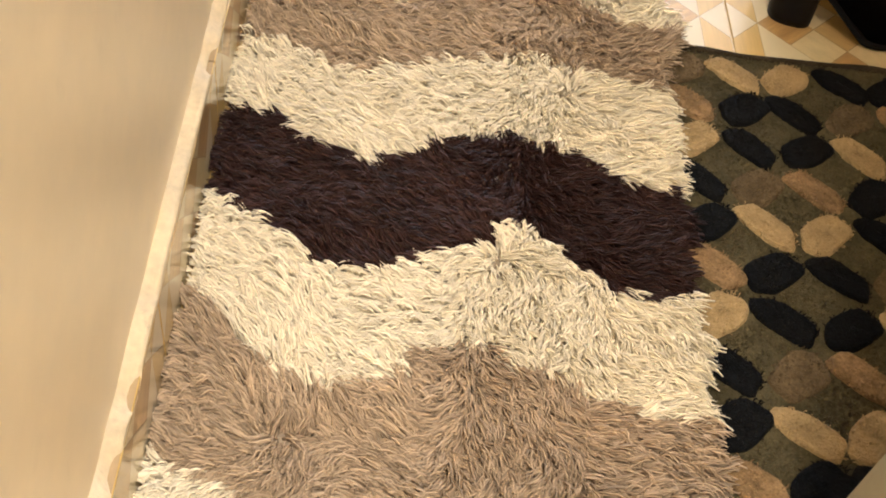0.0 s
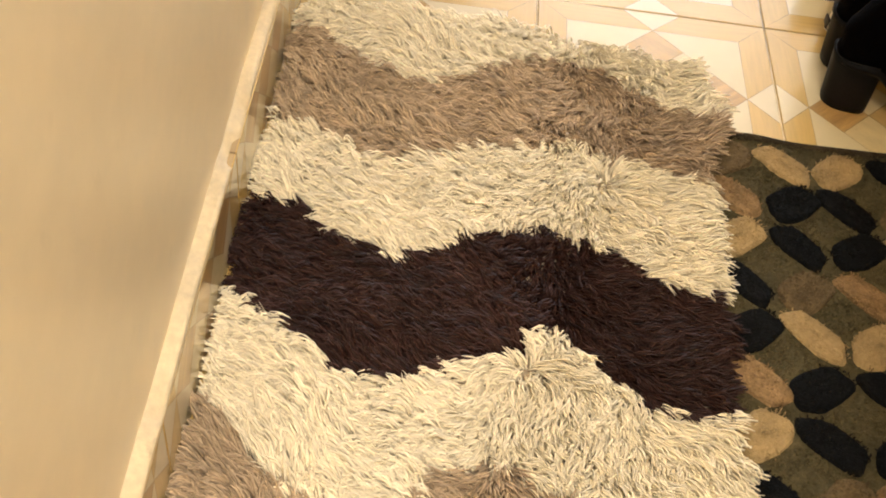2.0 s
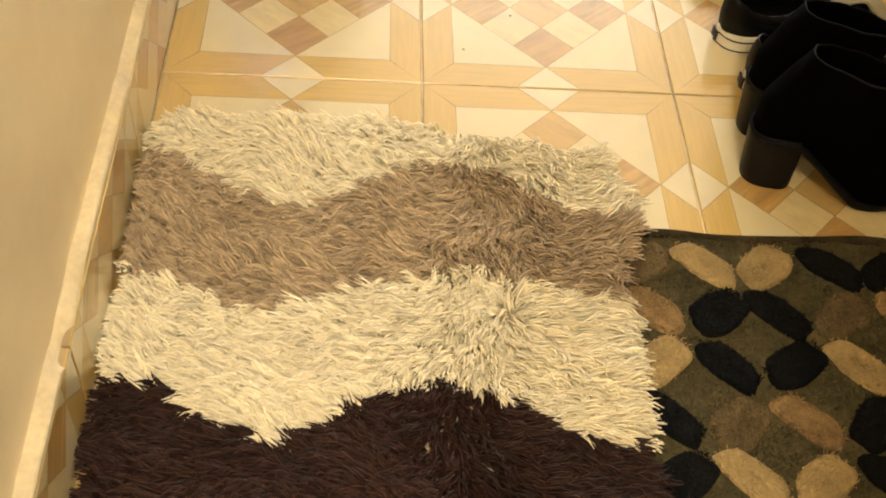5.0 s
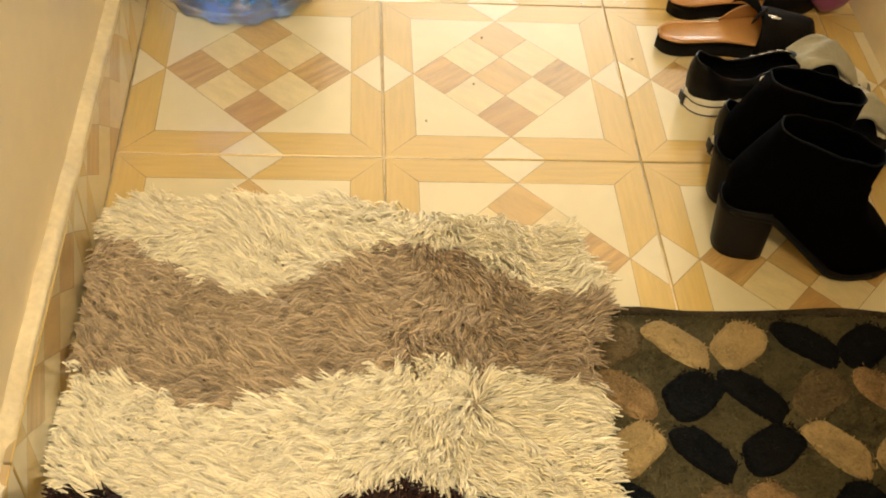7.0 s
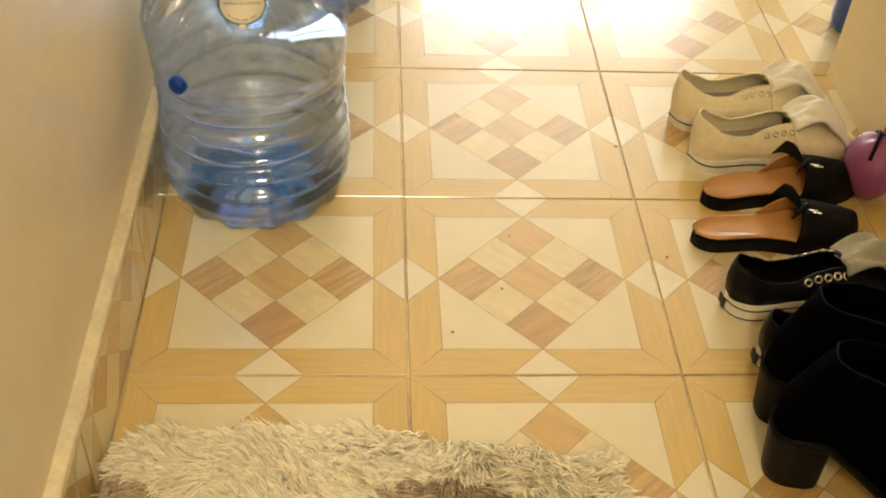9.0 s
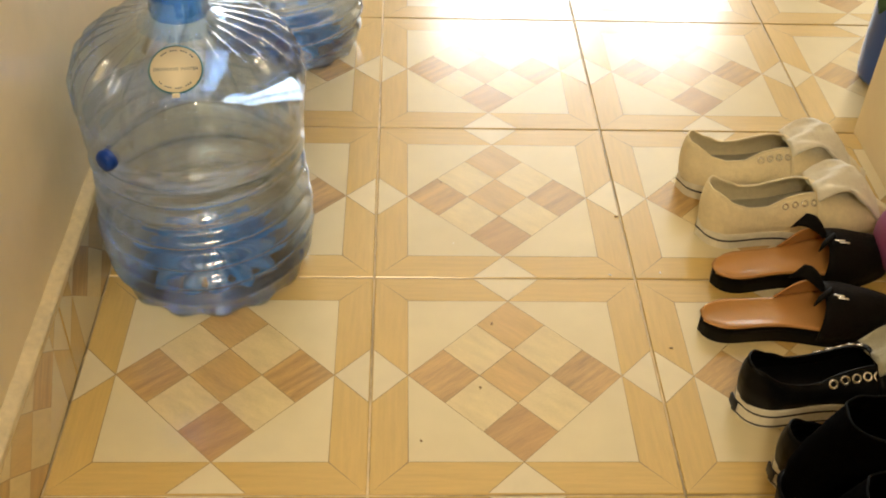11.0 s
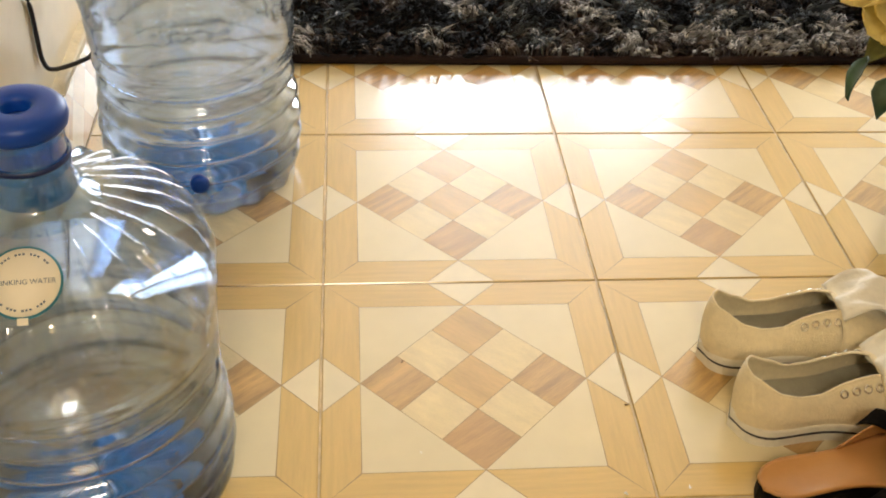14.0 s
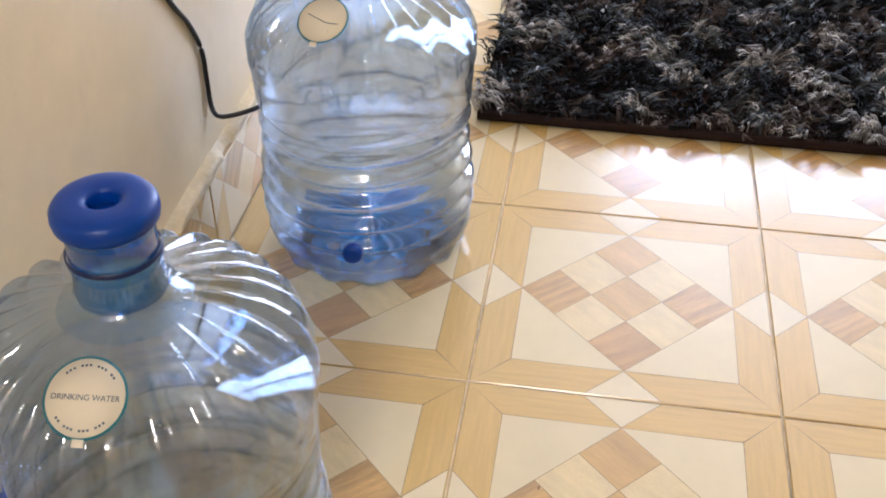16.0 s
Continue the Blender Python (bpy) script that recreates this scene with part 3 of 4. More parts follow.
def bottle_radius(z, a, inset=0.0):
    r = float(np.interp(z, PROFILE_Z, PROFILE_R))
    if z < 0.235:
        swell = math.sin(math.pi * min(1, z / 0.235))
        r += 0.0074 * swell * math.sin(math.tau * z / 0.031 + 0.55 * math.sin(2 * a + 0.6) + 0.4 * math.sin(3 * a))
    if z < 0.03:
        r += 0.0050 * (1 - z / 0.03) * math.cos(14 * a)
    if 0.262 < z < 0.364:
        k = math.sin(math.pi * (z - 0.262) / 0.102)
        r += 0.0062 * k * (abs(math.cos(13 * a)) ** 4)
    return r - inset


def bottle(m, level, label, tag_angle, tap, lettered):
    th = thing("water_bottle", m, label, "water bottle", "large water bottles")
    zs = [0.424 * (k / 110) for k in range(111)]

    def shell(u, v):
        z = zs[round(v * 110)]
        a = u * math.tau
        r = bottle_radius(z, a)
        lift = 0.0060 * math.sin(math.pi * (z - 0.300) / 0.066) * abs(math.cos(13 * a)) ** 5 if 0.300 < z < 0.366 else 0.0
        return (r * math.cos(a), r * math.sin(a), z + 0.0005 + lift)
    part("body", surf(312, 111, shell, close_u=True), M_PET, th, "clear ribbed plastic body with a fluted shoulder")

    def foot(u, v):
        a = u * math.tau
        s = 1 - v
        lobes = 0.004 * math.cos(14 * a) * s * (1 - s) * 4
        r = max(0.0005, bottle_radius(0.0, a) * s)
        return (r * math.cos(a), r * math.sin(a), 0.001 + 0.022 * (1 - s ** 2) ** 1.5 + lobes)
    part("base", surf(84, 14, foot, close_u=True), M_PET, th)

    def star(u, v):
        a = u * math.tau
        r = 0.004 + 0.084 * v * (0.62 + 0.38 * abs(math.cos(7 * a)))
        return (r * math.cos(a), r * math.sin(a), 0.030 - 0.013 * v * v + 0.0045 * math.cos(24 * a) * v)
    part("base_star", surf(126, 10, star, close_u=True), M_BASE_BLUE, th, "blue moulded star in the base")
    if level:
        wz = [0.010 + (level - 0.010) * (k / 60) for k in range(61)]

        def water(u, v):
            a = u * math.tau
            z = wz[round(v * 60)]
            r = bottle_radius(max(z, 0.0), a, 0.0014)
            return (r * math.cos(a), r * math.sin(a), z)
        bm = surf(104, 61, water, close_u=True)
        bmesh.ops.holes_fill(bm, edges=[e for e in bm.edges if e.is_boundary])
        part("water", bm, M_WATER, th, "still clear water")
    # neck ring, blue collar and ring cap with a hole
    part("neck_base", lathe([(0.0500, 0.3590), (0.0445, 0.3625), (0.0385, 0.3665), (0.0325, 0.3735)], 64, close=False), M_PET_PALE, th, "pale blue tinted foot of the neck")
    part("neck_ring", lathe([(0.0334, 0.4040), (0.0344, 0.4052), (0.0344, 0.4076), (0.0334, 0.4088)], 48, close=False), M_NAVY, th)
    part("neck", lathe([(0.0336, 0.3720), (0.0330, 0.3780), (0.0322, 0.3860), (0.0322, 0.3960), (0.0335, 0.4000), (0.0335, 0.4030), (0.0318, 0.4060), (0.0318, 0.4300)], 48, close=False),
         M_PET_BLUE, th, "blue tinted threaded neck")
    cap = [(0.0111, 0.4352), (0.0111, 0.4464), (0.0129, 0.4494), (0.0169, 0.4507), (0.0294, 0.4502), (0.0343, 0.4485), (0.0372, 0.4446), (0.0378, 0.4395),
           (0.0369, 0.4343), (0.0343, 0.4313), (0.0307, 0.4309)]
    part("cap", lathe(cap, 56, close=False), M_BLUE_CAP, th, "thick blue plastic ring cap")
    part("cap_plug", lathe([(0.0117, 0.4352), (0.0117, 0.4378), (0.0053, 0.4382), (0.0004, 0.4382)], 32, close=False), M_BLUE_CAP, th)
    # tap plug on the side
    ta, tz = tap
    tr = bottle_radius(tz, ta) + 0.001
    tm = Matrix.Translation((tr * math.cos(ta), tr * math.sin(ta), tz)) @ Matrix.Rotation(ta, 4, "Z") @ Matrix.Rotation(radians(90), 4, "Y")
    part("plug", lathe([(0.012, -0.003), (0.0125, 0.004), (0.011, 0.008), (0.008, 0.0095), (0.0004, 0.0095)], 24), M_BLUE_CAP, th, "small round blue plug", m=tm)
    # round paper tag lying on the shoulder
    z = 0.348
    slope = math.atan2(bottle_radius(0.326, tag_angle) - bottle_radius(0.356, tag_angle), 0.030)
    rad = bottle_radius(z, tag_angle) + 0.005
    lm = (Matrix.Translation((rad * math.cos(tag_angle), rad * math.sin(tag_angle), z)) @ Matrix.Rotation(tag_angle + radians(90), 4, "Z")
          @ Matrix.Rotation(radians(90) - slope, 4, "X") @ Matrix.Translation((0, 0, 0.0045)))
    disc = part("label", lathe([(0.029, -0.0004), (0.029, 0.0004), (0.0004, 0.0004)], 40), M_TEAL, th, "round cream paper label with a teal rim", m=lm)
    part("label_face", lathe([(0.0272, 0.0004), (0.0272, 0.0008), (0.0004, 0.0008)], 40), M_LABEL, disc)
    part("label_tab", box(-0.004, -0.0335, -0.0003, 0.004, -0.028, 0.0006, 0.0002), M_LABEL, disc)
    if lettered:
        cu = bpy.data.curves.new("lettering", "FONT")
        cu.body, cu.size, cu.align_x, cu.align_y, cu.extrude = "DRINKING WATER", 0.0056, "CENTER", "CENTER", 0.00005
        tmp = bpy.data.objects.new("lettering", cu)
        scene.collection.objects.link(tmp)
        dg = bpy.context.evaluated_depsgraph_get()
        me = bpy.data.meshes.new_from_object(tmp.evaluated_get(dg))
        bpy.data.objects.remove(tmp)
        me.materials.clear()
        me.materials.append(M_INK)
        part("lettering", me, None, disc, "dark printed words", m=pose(0, 0, 0.0010))
        for sgn in (1, -1):
            bm = bmesh.new()
            for k in range(-7, 8):
                a = radians(90 * sgn) + k * 0.125
                if k % 4 == 3:
                    continue
                c = Vector((0.0225 * math.cos(a), 0.0225 * math.sin(a), 0.0009))
                bmesh.ops.create_cube(bm, size=1, matrix=Matrix.Translation(c) @ Matrix.Rotation(a, 4, "Z") @ Matrix.Diagonal((0.0016, 0.0017, 0.0002, 1)))
            part("small_print", bm, M_INK, disc, smooth=False)
    else:
        part("print_line", tube([(-0.019, 0.004, 0.001), (-0.005, 0.0, 0.001), (0.006, -0.003, 0.001), (0.019, -0.002, 0.001)], 0.0005, 5), M_INK, disc)
    return th


bottle(pose(0.134, 0.387, 0.0), 0.243, "clear ribbed water bottle, two thirds full, with blue ring cap", radians(-85), (radians(234), 0.243), True)
bottle(pose(0.182, 0.959, 0.0), 0.29, "clear ribbed water bottle standing behind, nearly full", radians(-103), (radians(-86), 0.072), False)

# ---- shoes ----


def foot_width(s, toe=0.75):
    """Half width of a sole along its length, heel at 0, toe at 1."""
    if s <= 0 or s >= 1:
        return 0.0
    heel = 0.031 * (math.sqrt(1 - (1 - s / 0.15) ** 2) if s < 0.15 else 1.0)
    waist = 0.003 * math.exp(-((s - 0.38) / 0.15) ** 2)
    ball = 0.013 * math.exp(-((s - 0.68) / 0.22) ** 2)
    tip = math.sqrt(max(0.0, 1 - ((s - 0.70) / 0.30) ** 2)) if s > 0.70 else 1.0
    return (heel - waist * min(1, s * 8) + ball * min(1, s * 5)) * tip


def sole_outline(length, grow=0.0, n=30, bend=0.006):
    s = [0.5 - 0.5 * math.cos(math.pi * k / n) for k in range(n + 1)]
    pts = [(k * length, foot_width(k) + grow + bend * math.sin(math.pi * k)) for k in s]
    back = [(k * length, -foot_width(k) - grow + bend * math.sin(math.pi * k)) for k in s[::-1]]
    pts[0], pts[-1] = (-grow, 0), (length + grow, 0)
    return pts + back[1:-1]


def sneaker(m, length, cloth, rubber, stripe, lining, label, group, flap, toe_cap, sole=0.024):
    th = thing("sneaker", m, label, "shoe", group)
    part("sole", prism(sole_outline(length, 0.004), 0.0, sole, 0.003), rubber, th, "rubber sole", smooth=False)
    part("stripe", prism(sole_outline(length, 0.0048), sole - 0.0120, sole - 0.0098), stripe, th, "thin dark line round the sole", smooth=False)
    if toe_cap:
        part("heel_badge", box(-0.0056, -0.009, 0.007, -0.003, 0.009, 0.022, 0.0005), stripe, th, "black heel patch")
        part("stripe", prism(sole_outline(length, 0.0048), 0.0025, 0.0045), stripe, th, smooth=False)

    def height(s):
        return 0.030 + float(np.interp(s, (0, 0.45, 0.58, 0.70, 0.82, 0.92, 0.97, 1.0), (0.04, 0.042, 0.040, 0.033, 0.026, 0.018, 0.010, 0.0)))

    def rim(s):
        return float(np.interp(s, (0, 0.04, 0.12, 0.22, 0.32, 0.42, 0.52, 0.64), (0.082, 0.081, 0.066, 0.056, 0.056, 0.068, 0.072, 0.066)))

    def side(u, v):
        k = 2 * u - 1
        sgn = 1 if k >= 0 else -1
        s = 0.64 * abs(k) ** 1.6
        inward = float(np.interp(s, (0, 0.1, 0.3, 0.45, 0.64), (0.80, 0.74, 0.72, 0.52, 0.20)))
        w = foot_width(max(s, 0.0005)) + 0.0015
        bulge = 1 + 0.05 * math.sin(math.pi * v) - (1 - inward) * v ** 2.4
        back = 0.006 * math.exp(-s / 0.05) * (math.sin(math.pi * v * 0.8) - 0.9 * v)
        wob = 0.0014 * noise.noise(Vector((s * 11, v * 4 + sgn, length * 40)))
        return (s * length - back, sgn * w * bulge + 0.006 * math.sin(math.pi * s) + wob * sgn, sole - 0.003 + (rim(s) - sole + 0.003) * v + wob)
    up = part("upper", surf(73, 14, side), cloth, th, "canvas upper with an open collar")
    solidify(up, 0.0022, 0)
    edge = [Vector(side(k / 40, 1.0)) for k in range(41)]
    part("collar_binding", tube(edge, 0.0016, 6), cloth, th)

    def upper(u, v):
        s = 0.56 + 0.436 * u
        a = math.pi * v
        w = foot_width(s) + 0.0015
        ca, sa = math.cos(a), max(0.0, math.sin(a))
        wob = 0.0016 * noise.noise(Vector((s * 9, v * 6, length * 40)))
        return (s * length, math.copysign(abs(ca) ** 0.85, ca) * w + 0.006 * math.sin(math.pi * s) + wob, sole - 0.003 + (height(s) - sole + 0.003) * sa ** 0.62 + wob)
    toe = part("toe_box", surf(24, 26, upper), cloth, th)
    solidify(toe, 0.002)
    part("insole", prism(sole_outline(length, -0.0008), sole + 0.0005, sole + 0.0035), lining, th, "worn grey insole", smooth=False)
    for sgn in (1, -1):
        for k in range(6 if toe_cap else 5):
            s = (0.37 if toe_cap else 0.40) + 0.048 * k
            u = 0.5 + sgn * 0.5 * (s / 0.64) ** (1 / 1.6)
            p = Vector(side(u, 0.84))
            n = (Vector(side(u, 0.92)) - p).cross(Vector(side(u + 0.01, 0.84)) - p).normalized()
            if n.y * sgn < 0:
                n = -n
            bm = bmesh.new()
            g = 1.25 if toe_cap else 1.0
            ring = [(0.0048 * g, 0.0), (0.0048 * g, 0.0012), (0.0036 * g, 0.0018), (0.0026 * g, 0.0012), (0.0026 * g, 0.0)]
            lathe(ring, 14, bm=bm, close=False)
            q = n.to_track_quat("Z", "Y").to_matrix().to_4x4()
            part("eyelet", bm, M_METAL, th, "metal eyelet" if k == 0 and sgn == 1 else "", m=Matrix.Translation(p + n * 0.0014) @ q)
    if toe_cap:
        def cap_f(u, v):
            s = 0.78 + 0.215 * u
            a = math.pi * v
            w = foot_width(s) + 0.004
            return (s * length + 0.003, math.cos(a) * w + 0.006 * math.sin(math.pi * s), 0.016 + (height(s) - 0.012) * max(0, math.sin(a)) ** 0.6)
        part("toe_cap", surf(10, 18, cap_f), rubber, th, "pale rubber toe cap")
    if flap:
        def tongue(u, v):
            x = length * (0.56 + 0.50 * u)
            w = 0.030 + 0.012 * u
            y = (v - 0.5) * 2 * w + 0.008
            z = 0.070 + 0.026 * math.sin(math.pi * min(1, u * 1.25)) - 0.050 * u * u - 0.020 * abs(v - 0.5) * 2 * u
            z += 0.007 * noise.noise(Vector((u * 5, v * 5, length * 90))) + 0.004 * math.sin(u * 9 + v * 5)
            return (x, y, z)
        t = part("tongue", surf(26, 18, tongue), flap, th, "crumpled pale tongue folded over the toe")
        solidify(t, 0.004)
    return th


def sandal(m, length, label):
    th = thing("slide_sandal", m, label, "sandal", "tan slide sandals")
    part("sole", prism(sole_outline(length, 0.002), 0.0, 0.019, 0.003), M_BLACK_SOLE, th, "black platform sole", smooth=False)

    def bed(u, v):
        s = 0.008 + 0.98 * u
        w = foot_width(s) - 0.0015
        k = (v - 0.5) * 2
        return (s * length, k * w + 0.006 * math.sin(math.pi * s), 0.0235 + 0.0045 * abs(k) ** 3 - 0.002 * math.cos(k * 1.5) + 0.004 * math.exp(-((s - 0.45) / 0.2) ** 2) * (1 - k * k))
    b = part("footbed", surf(34, 14, bed), M_INSOLE, th, "smooth tan footbed with a stitched rim")
    solidify(b, 0.004)
    rim = [(x, y, 0.0225) for x, y in sole_outline(length, -0.0045)][2:16]
    part("stitching", tube(rim, 0.0008, 5), M_PEB_TAN, th)

    def vamp(u, v):
        s = 0.40 + 0.36 * u
        w = foot_width(s)
        lift = 0.034 * math.sin(math.pi * min(1, 0.12 + 0.9 * u)) * v
        return (s * length, w * (1 - 0.25 * v * v) + 0.006, 0.021 + lift)
    vp = part("side_panel", surf(16, 7, vamp), M_INSOLE, th, "raised tan leather side lining")
    solidify(vp, 0.002)

    def strap(u, v):
        s = 0.56 + 0.38 * u + 0.03 * math.sin(v * math.pi) * (1 - u)
        a = math.pi * v
        w = foot_width(s) + 0.003
        return (s * length, math.cos(a) * w + 0.006, 0.010 + (0.052 - 0.016 * u) * max(0, math.sin(a)) ** 0.7 + 0.002 * noise.noise(Vector((u * 4, v * 8, 0))))
    st = part("strap", surf(10, 22, strap), M_BLACK_STRAP, th, "black strap across the toes")
    solidify(st, 0.003)
    for sgn in (1, -1):
        def bow(u, v):
            k = u - 0.02
            return (length * 0.60 - 0.028 * k * (0.8 + 0.3 * sgn) + 0.012 * (v - 0.5) * (0.4 + k), 0.006 + sgn * (0.004 + 0.026 * k),
                    0.060 + 0.016 * math.sin(k * 2.4) + 0.018 * (v - 0.5) * (0.3 + k))
        w = part("bow_loop", surf(12, 7, bow), M_BLACK_STRAP, th)
        solidify(w, 0.003)
    for k in (0, 1):
        part("ornament", box(-0.007, -0.0016, 0, 0.007, 0.0016, 0.003, 0.0008), M_METAL, th, "small pale metal clasp", m=pose(length * 0.66 + 0.004 * k, -0.006 - 0.006 * k, 0.0605, 8, -8, -25))
    return th


def ankle_boot(m, length, height, label):
    th = thing("ankle_boot", m, label, "boot", "black ankle boots")

    def arch(s):
        return float(np.interp(s, (0, 0.28, 0.45, 0.64, 1.0), (0.086, 0.080, 0.048, 0.014, 0.012)))

    def upper(u, v):
        a = u * math.tau
        front = length * float(np.interp(v, (0, 0.25, 0.5, 0.75, 1), (1.0, 0.93, 0.76, 0.68, 0.70)))
        back = length * float(np.interp(v, (0, 0.25, 0.5, 1), (0.0, 0.01, 0.05, 0.16)))
        mid, half = (front + back) / 2, (front - back) / 2
        x = mid + half * math.cos(a)
        s = min(0.985, max(0.015, x / length))
        wide = float(np.interp(v, (0, 0.3, 0.6, 1), (1, 0.75, 0.25, 0)))
        y = math.sin(a) * (wide * (foot_width(s) / max(0.25, abs(math.sin(a)))) + (1 - wide) * 0.046)
        low = arch(s)
        top = height - 0.014 * math.cos(a) - 0.012 * math.sin(a)
        z = low + (top - low) * v ** (1.0 if x < 0.4 * length else 1.15)
        wob = 0.005 * noise.noise(Vector((math.cos(a) * 2, math.sin(a) * 2, v * 4 + length * 9)))
        return (x + wob, max(-0.055, min(0.055, y)) + wob, z)
    up = part("upper", surf(48, 26, upper, close_u=True), M_SUEDE, th, "soft black suede shaft, open at the top")
    solidify(up, 0.003)
    rim = [Vector(upper(k / 32, 1.0)) for k in range(33)]
    part("rim_binding", tube(rim, 0.0012, 6), M_PIPING, th, "thin grey-blue bound edge")

    def sole(u, v):
        s = 0.004 + 0.992 * u
        return (s * length, (v - 0.5) * 2 * (foot_width(s) + 0.002), arch(s))
    so = part("sole", surf(36, 9, sole), M_BLACK_SOLE, th)
    solidify(so, 0.009)

    def heel(u, v):
        a = u * math.tau
        r = 0.037 - 0.004 * (1 - v)
        c, q = math.cos(a), math.sin(a)
        x = 0.036 + r * math.copysign(abs(c) ** (0.9 if c < 0 else 0.5), c)
        return (x + 0.006 * (1 - v), r * 0.86 * math.copysign(abs(q) ** 0.8, q), 0.084 * v)
    bm = surf(32, 8, heel, close_u=True)
    bmesh.ops.holes_fill(bm, edges=[e for e in bm.edges if e.is_boundary])
    part("heel", bm, M_BLACK_SOLE, th, "high black block heel")
    part("seam", tube([heel(k / 16 + 0.25, 1.0) for k in range(9)], 0.0013, 5), M_PIPING, th)
    bm = surf(24, 2, lambda u, v: (length * 0.80 + length * 0.17 * math.cos(u * math.tau), 0.036 * math.sin(u * math.tau), 0.010 * v), close_u=True)
    bmesh.ops.holes_fill(bm, edges=[e for e in bm.edges if e.is_boundary])
    part("tread", bm, M_BLACK_SOLE, th)
    return th


sneaker(pose(0.797, 0.558, 0, 0, 0, 1) @ Matrix.Diagonal((1, 1.12, 1.05, 1)), 0.268, M_CANVAS, M_RUBBER, M_STRIPE, M_LINING, "off-white canvas sneaker without laces, toe against the wall", "off-white sneakers", M_TOWEL, False)
sneaker(pose(0.804, 0.448, 0, 0, 0, 3) @ Matrix.Diagonal((1, 1.12, 1.05, 1)), 0.268, M_CANVAS, M_RUBBER, M_STRIPE, M_LINING, "off-white canvas sneaker without laces, tongue folded over", "off-white sneakers", M_TOWEL, False)
sandal(pose(0.802, 0.345, 0, 0, 0, 7) @ Matrix.Diagonal((1, 0.86, 1, 1)), 0.25, "tan slide sandal with black sole and bow strap")
sandal(pose(0.767, 0.256, 0, 0, 0, 1) @ Matrix.Diagonal((1, 0.86, 1, 1)), 0.25, "tan slide sandal with black sole and strap, heel outwards")
sneaker(pose(0.782, 0.122, 0, 0, 0, 5), 0.27, M_BLACK_CANVAS, M_RUBBER, M_STRIPE, M_BLACK_CANVAS, "black canvas sneaker with pale rubber sole", "black sneakers", M_LINING, True, 0.031)
sneaker(pose(0.800, 0.020, 0, 0, 0, 2), 0.27, M_BLACK_CANVAS, M_RUBBER, M_STRIPE, M_BLACK_CANVAS, "black canvas sneaker half hidden behind a boot", "black sneakers", M_LINING, True, 0.031)
ankle_boot(pose(0.770, -0.058, 0, 0, 0, 2), 0.235, 0.185, "black suede ankle boot with block heel")
ankle_boot(pose(0.757, -0.138, 0, 0, 0, -10), 0.24, 0.19, "black suede ankle boot with block heel beside the mat")


def pouch():
    th = thing("round_pouch", pose(1.062, 0.372, 0.052), "small round purple vinyl pouch leaning on the wall", "pouch")

    def f(u, v):
        a, b = u * math.tau, math.pi * (v - 0.5)
        return (0.040 * math.cos(b) * math.cos(a), 0.050 * math.cos(b) * math.sin(a) * (1 + 0.05 * math.cos(3 * a)), 0.052 * math.sin(b) + 0.002 * math.sin(4 * a))
    bm = surf(32, 18, f, close_u=True)
    bmesh.ops.remove_doubles(bm, verts=bm.verts, dist=0.0005)
    part("body", bm, M_PINK, th)
    part("zip", tube([(-0.025, -0.03, 0.034), (-0.012, -0.01, 0.052), (0.0, 0.012, 0.0535), (0.006, 0.03, 0.043)], 0.003, 6), M_BLACK_STRAP, th, "black zip band")
    part("loop", tube([(0.01, 0.012, 0.048), (0.022, 0.03, 0.075), (0.034, 0.048, 0.098), (0.037, 0.036, 0.10), (0.03, 0.02, 0.078), (0.014, 0.004, 0.050)], 0.006, 8), M_PINK, th, "short purple carrying loop")


pouch()

# ---- flowers ----


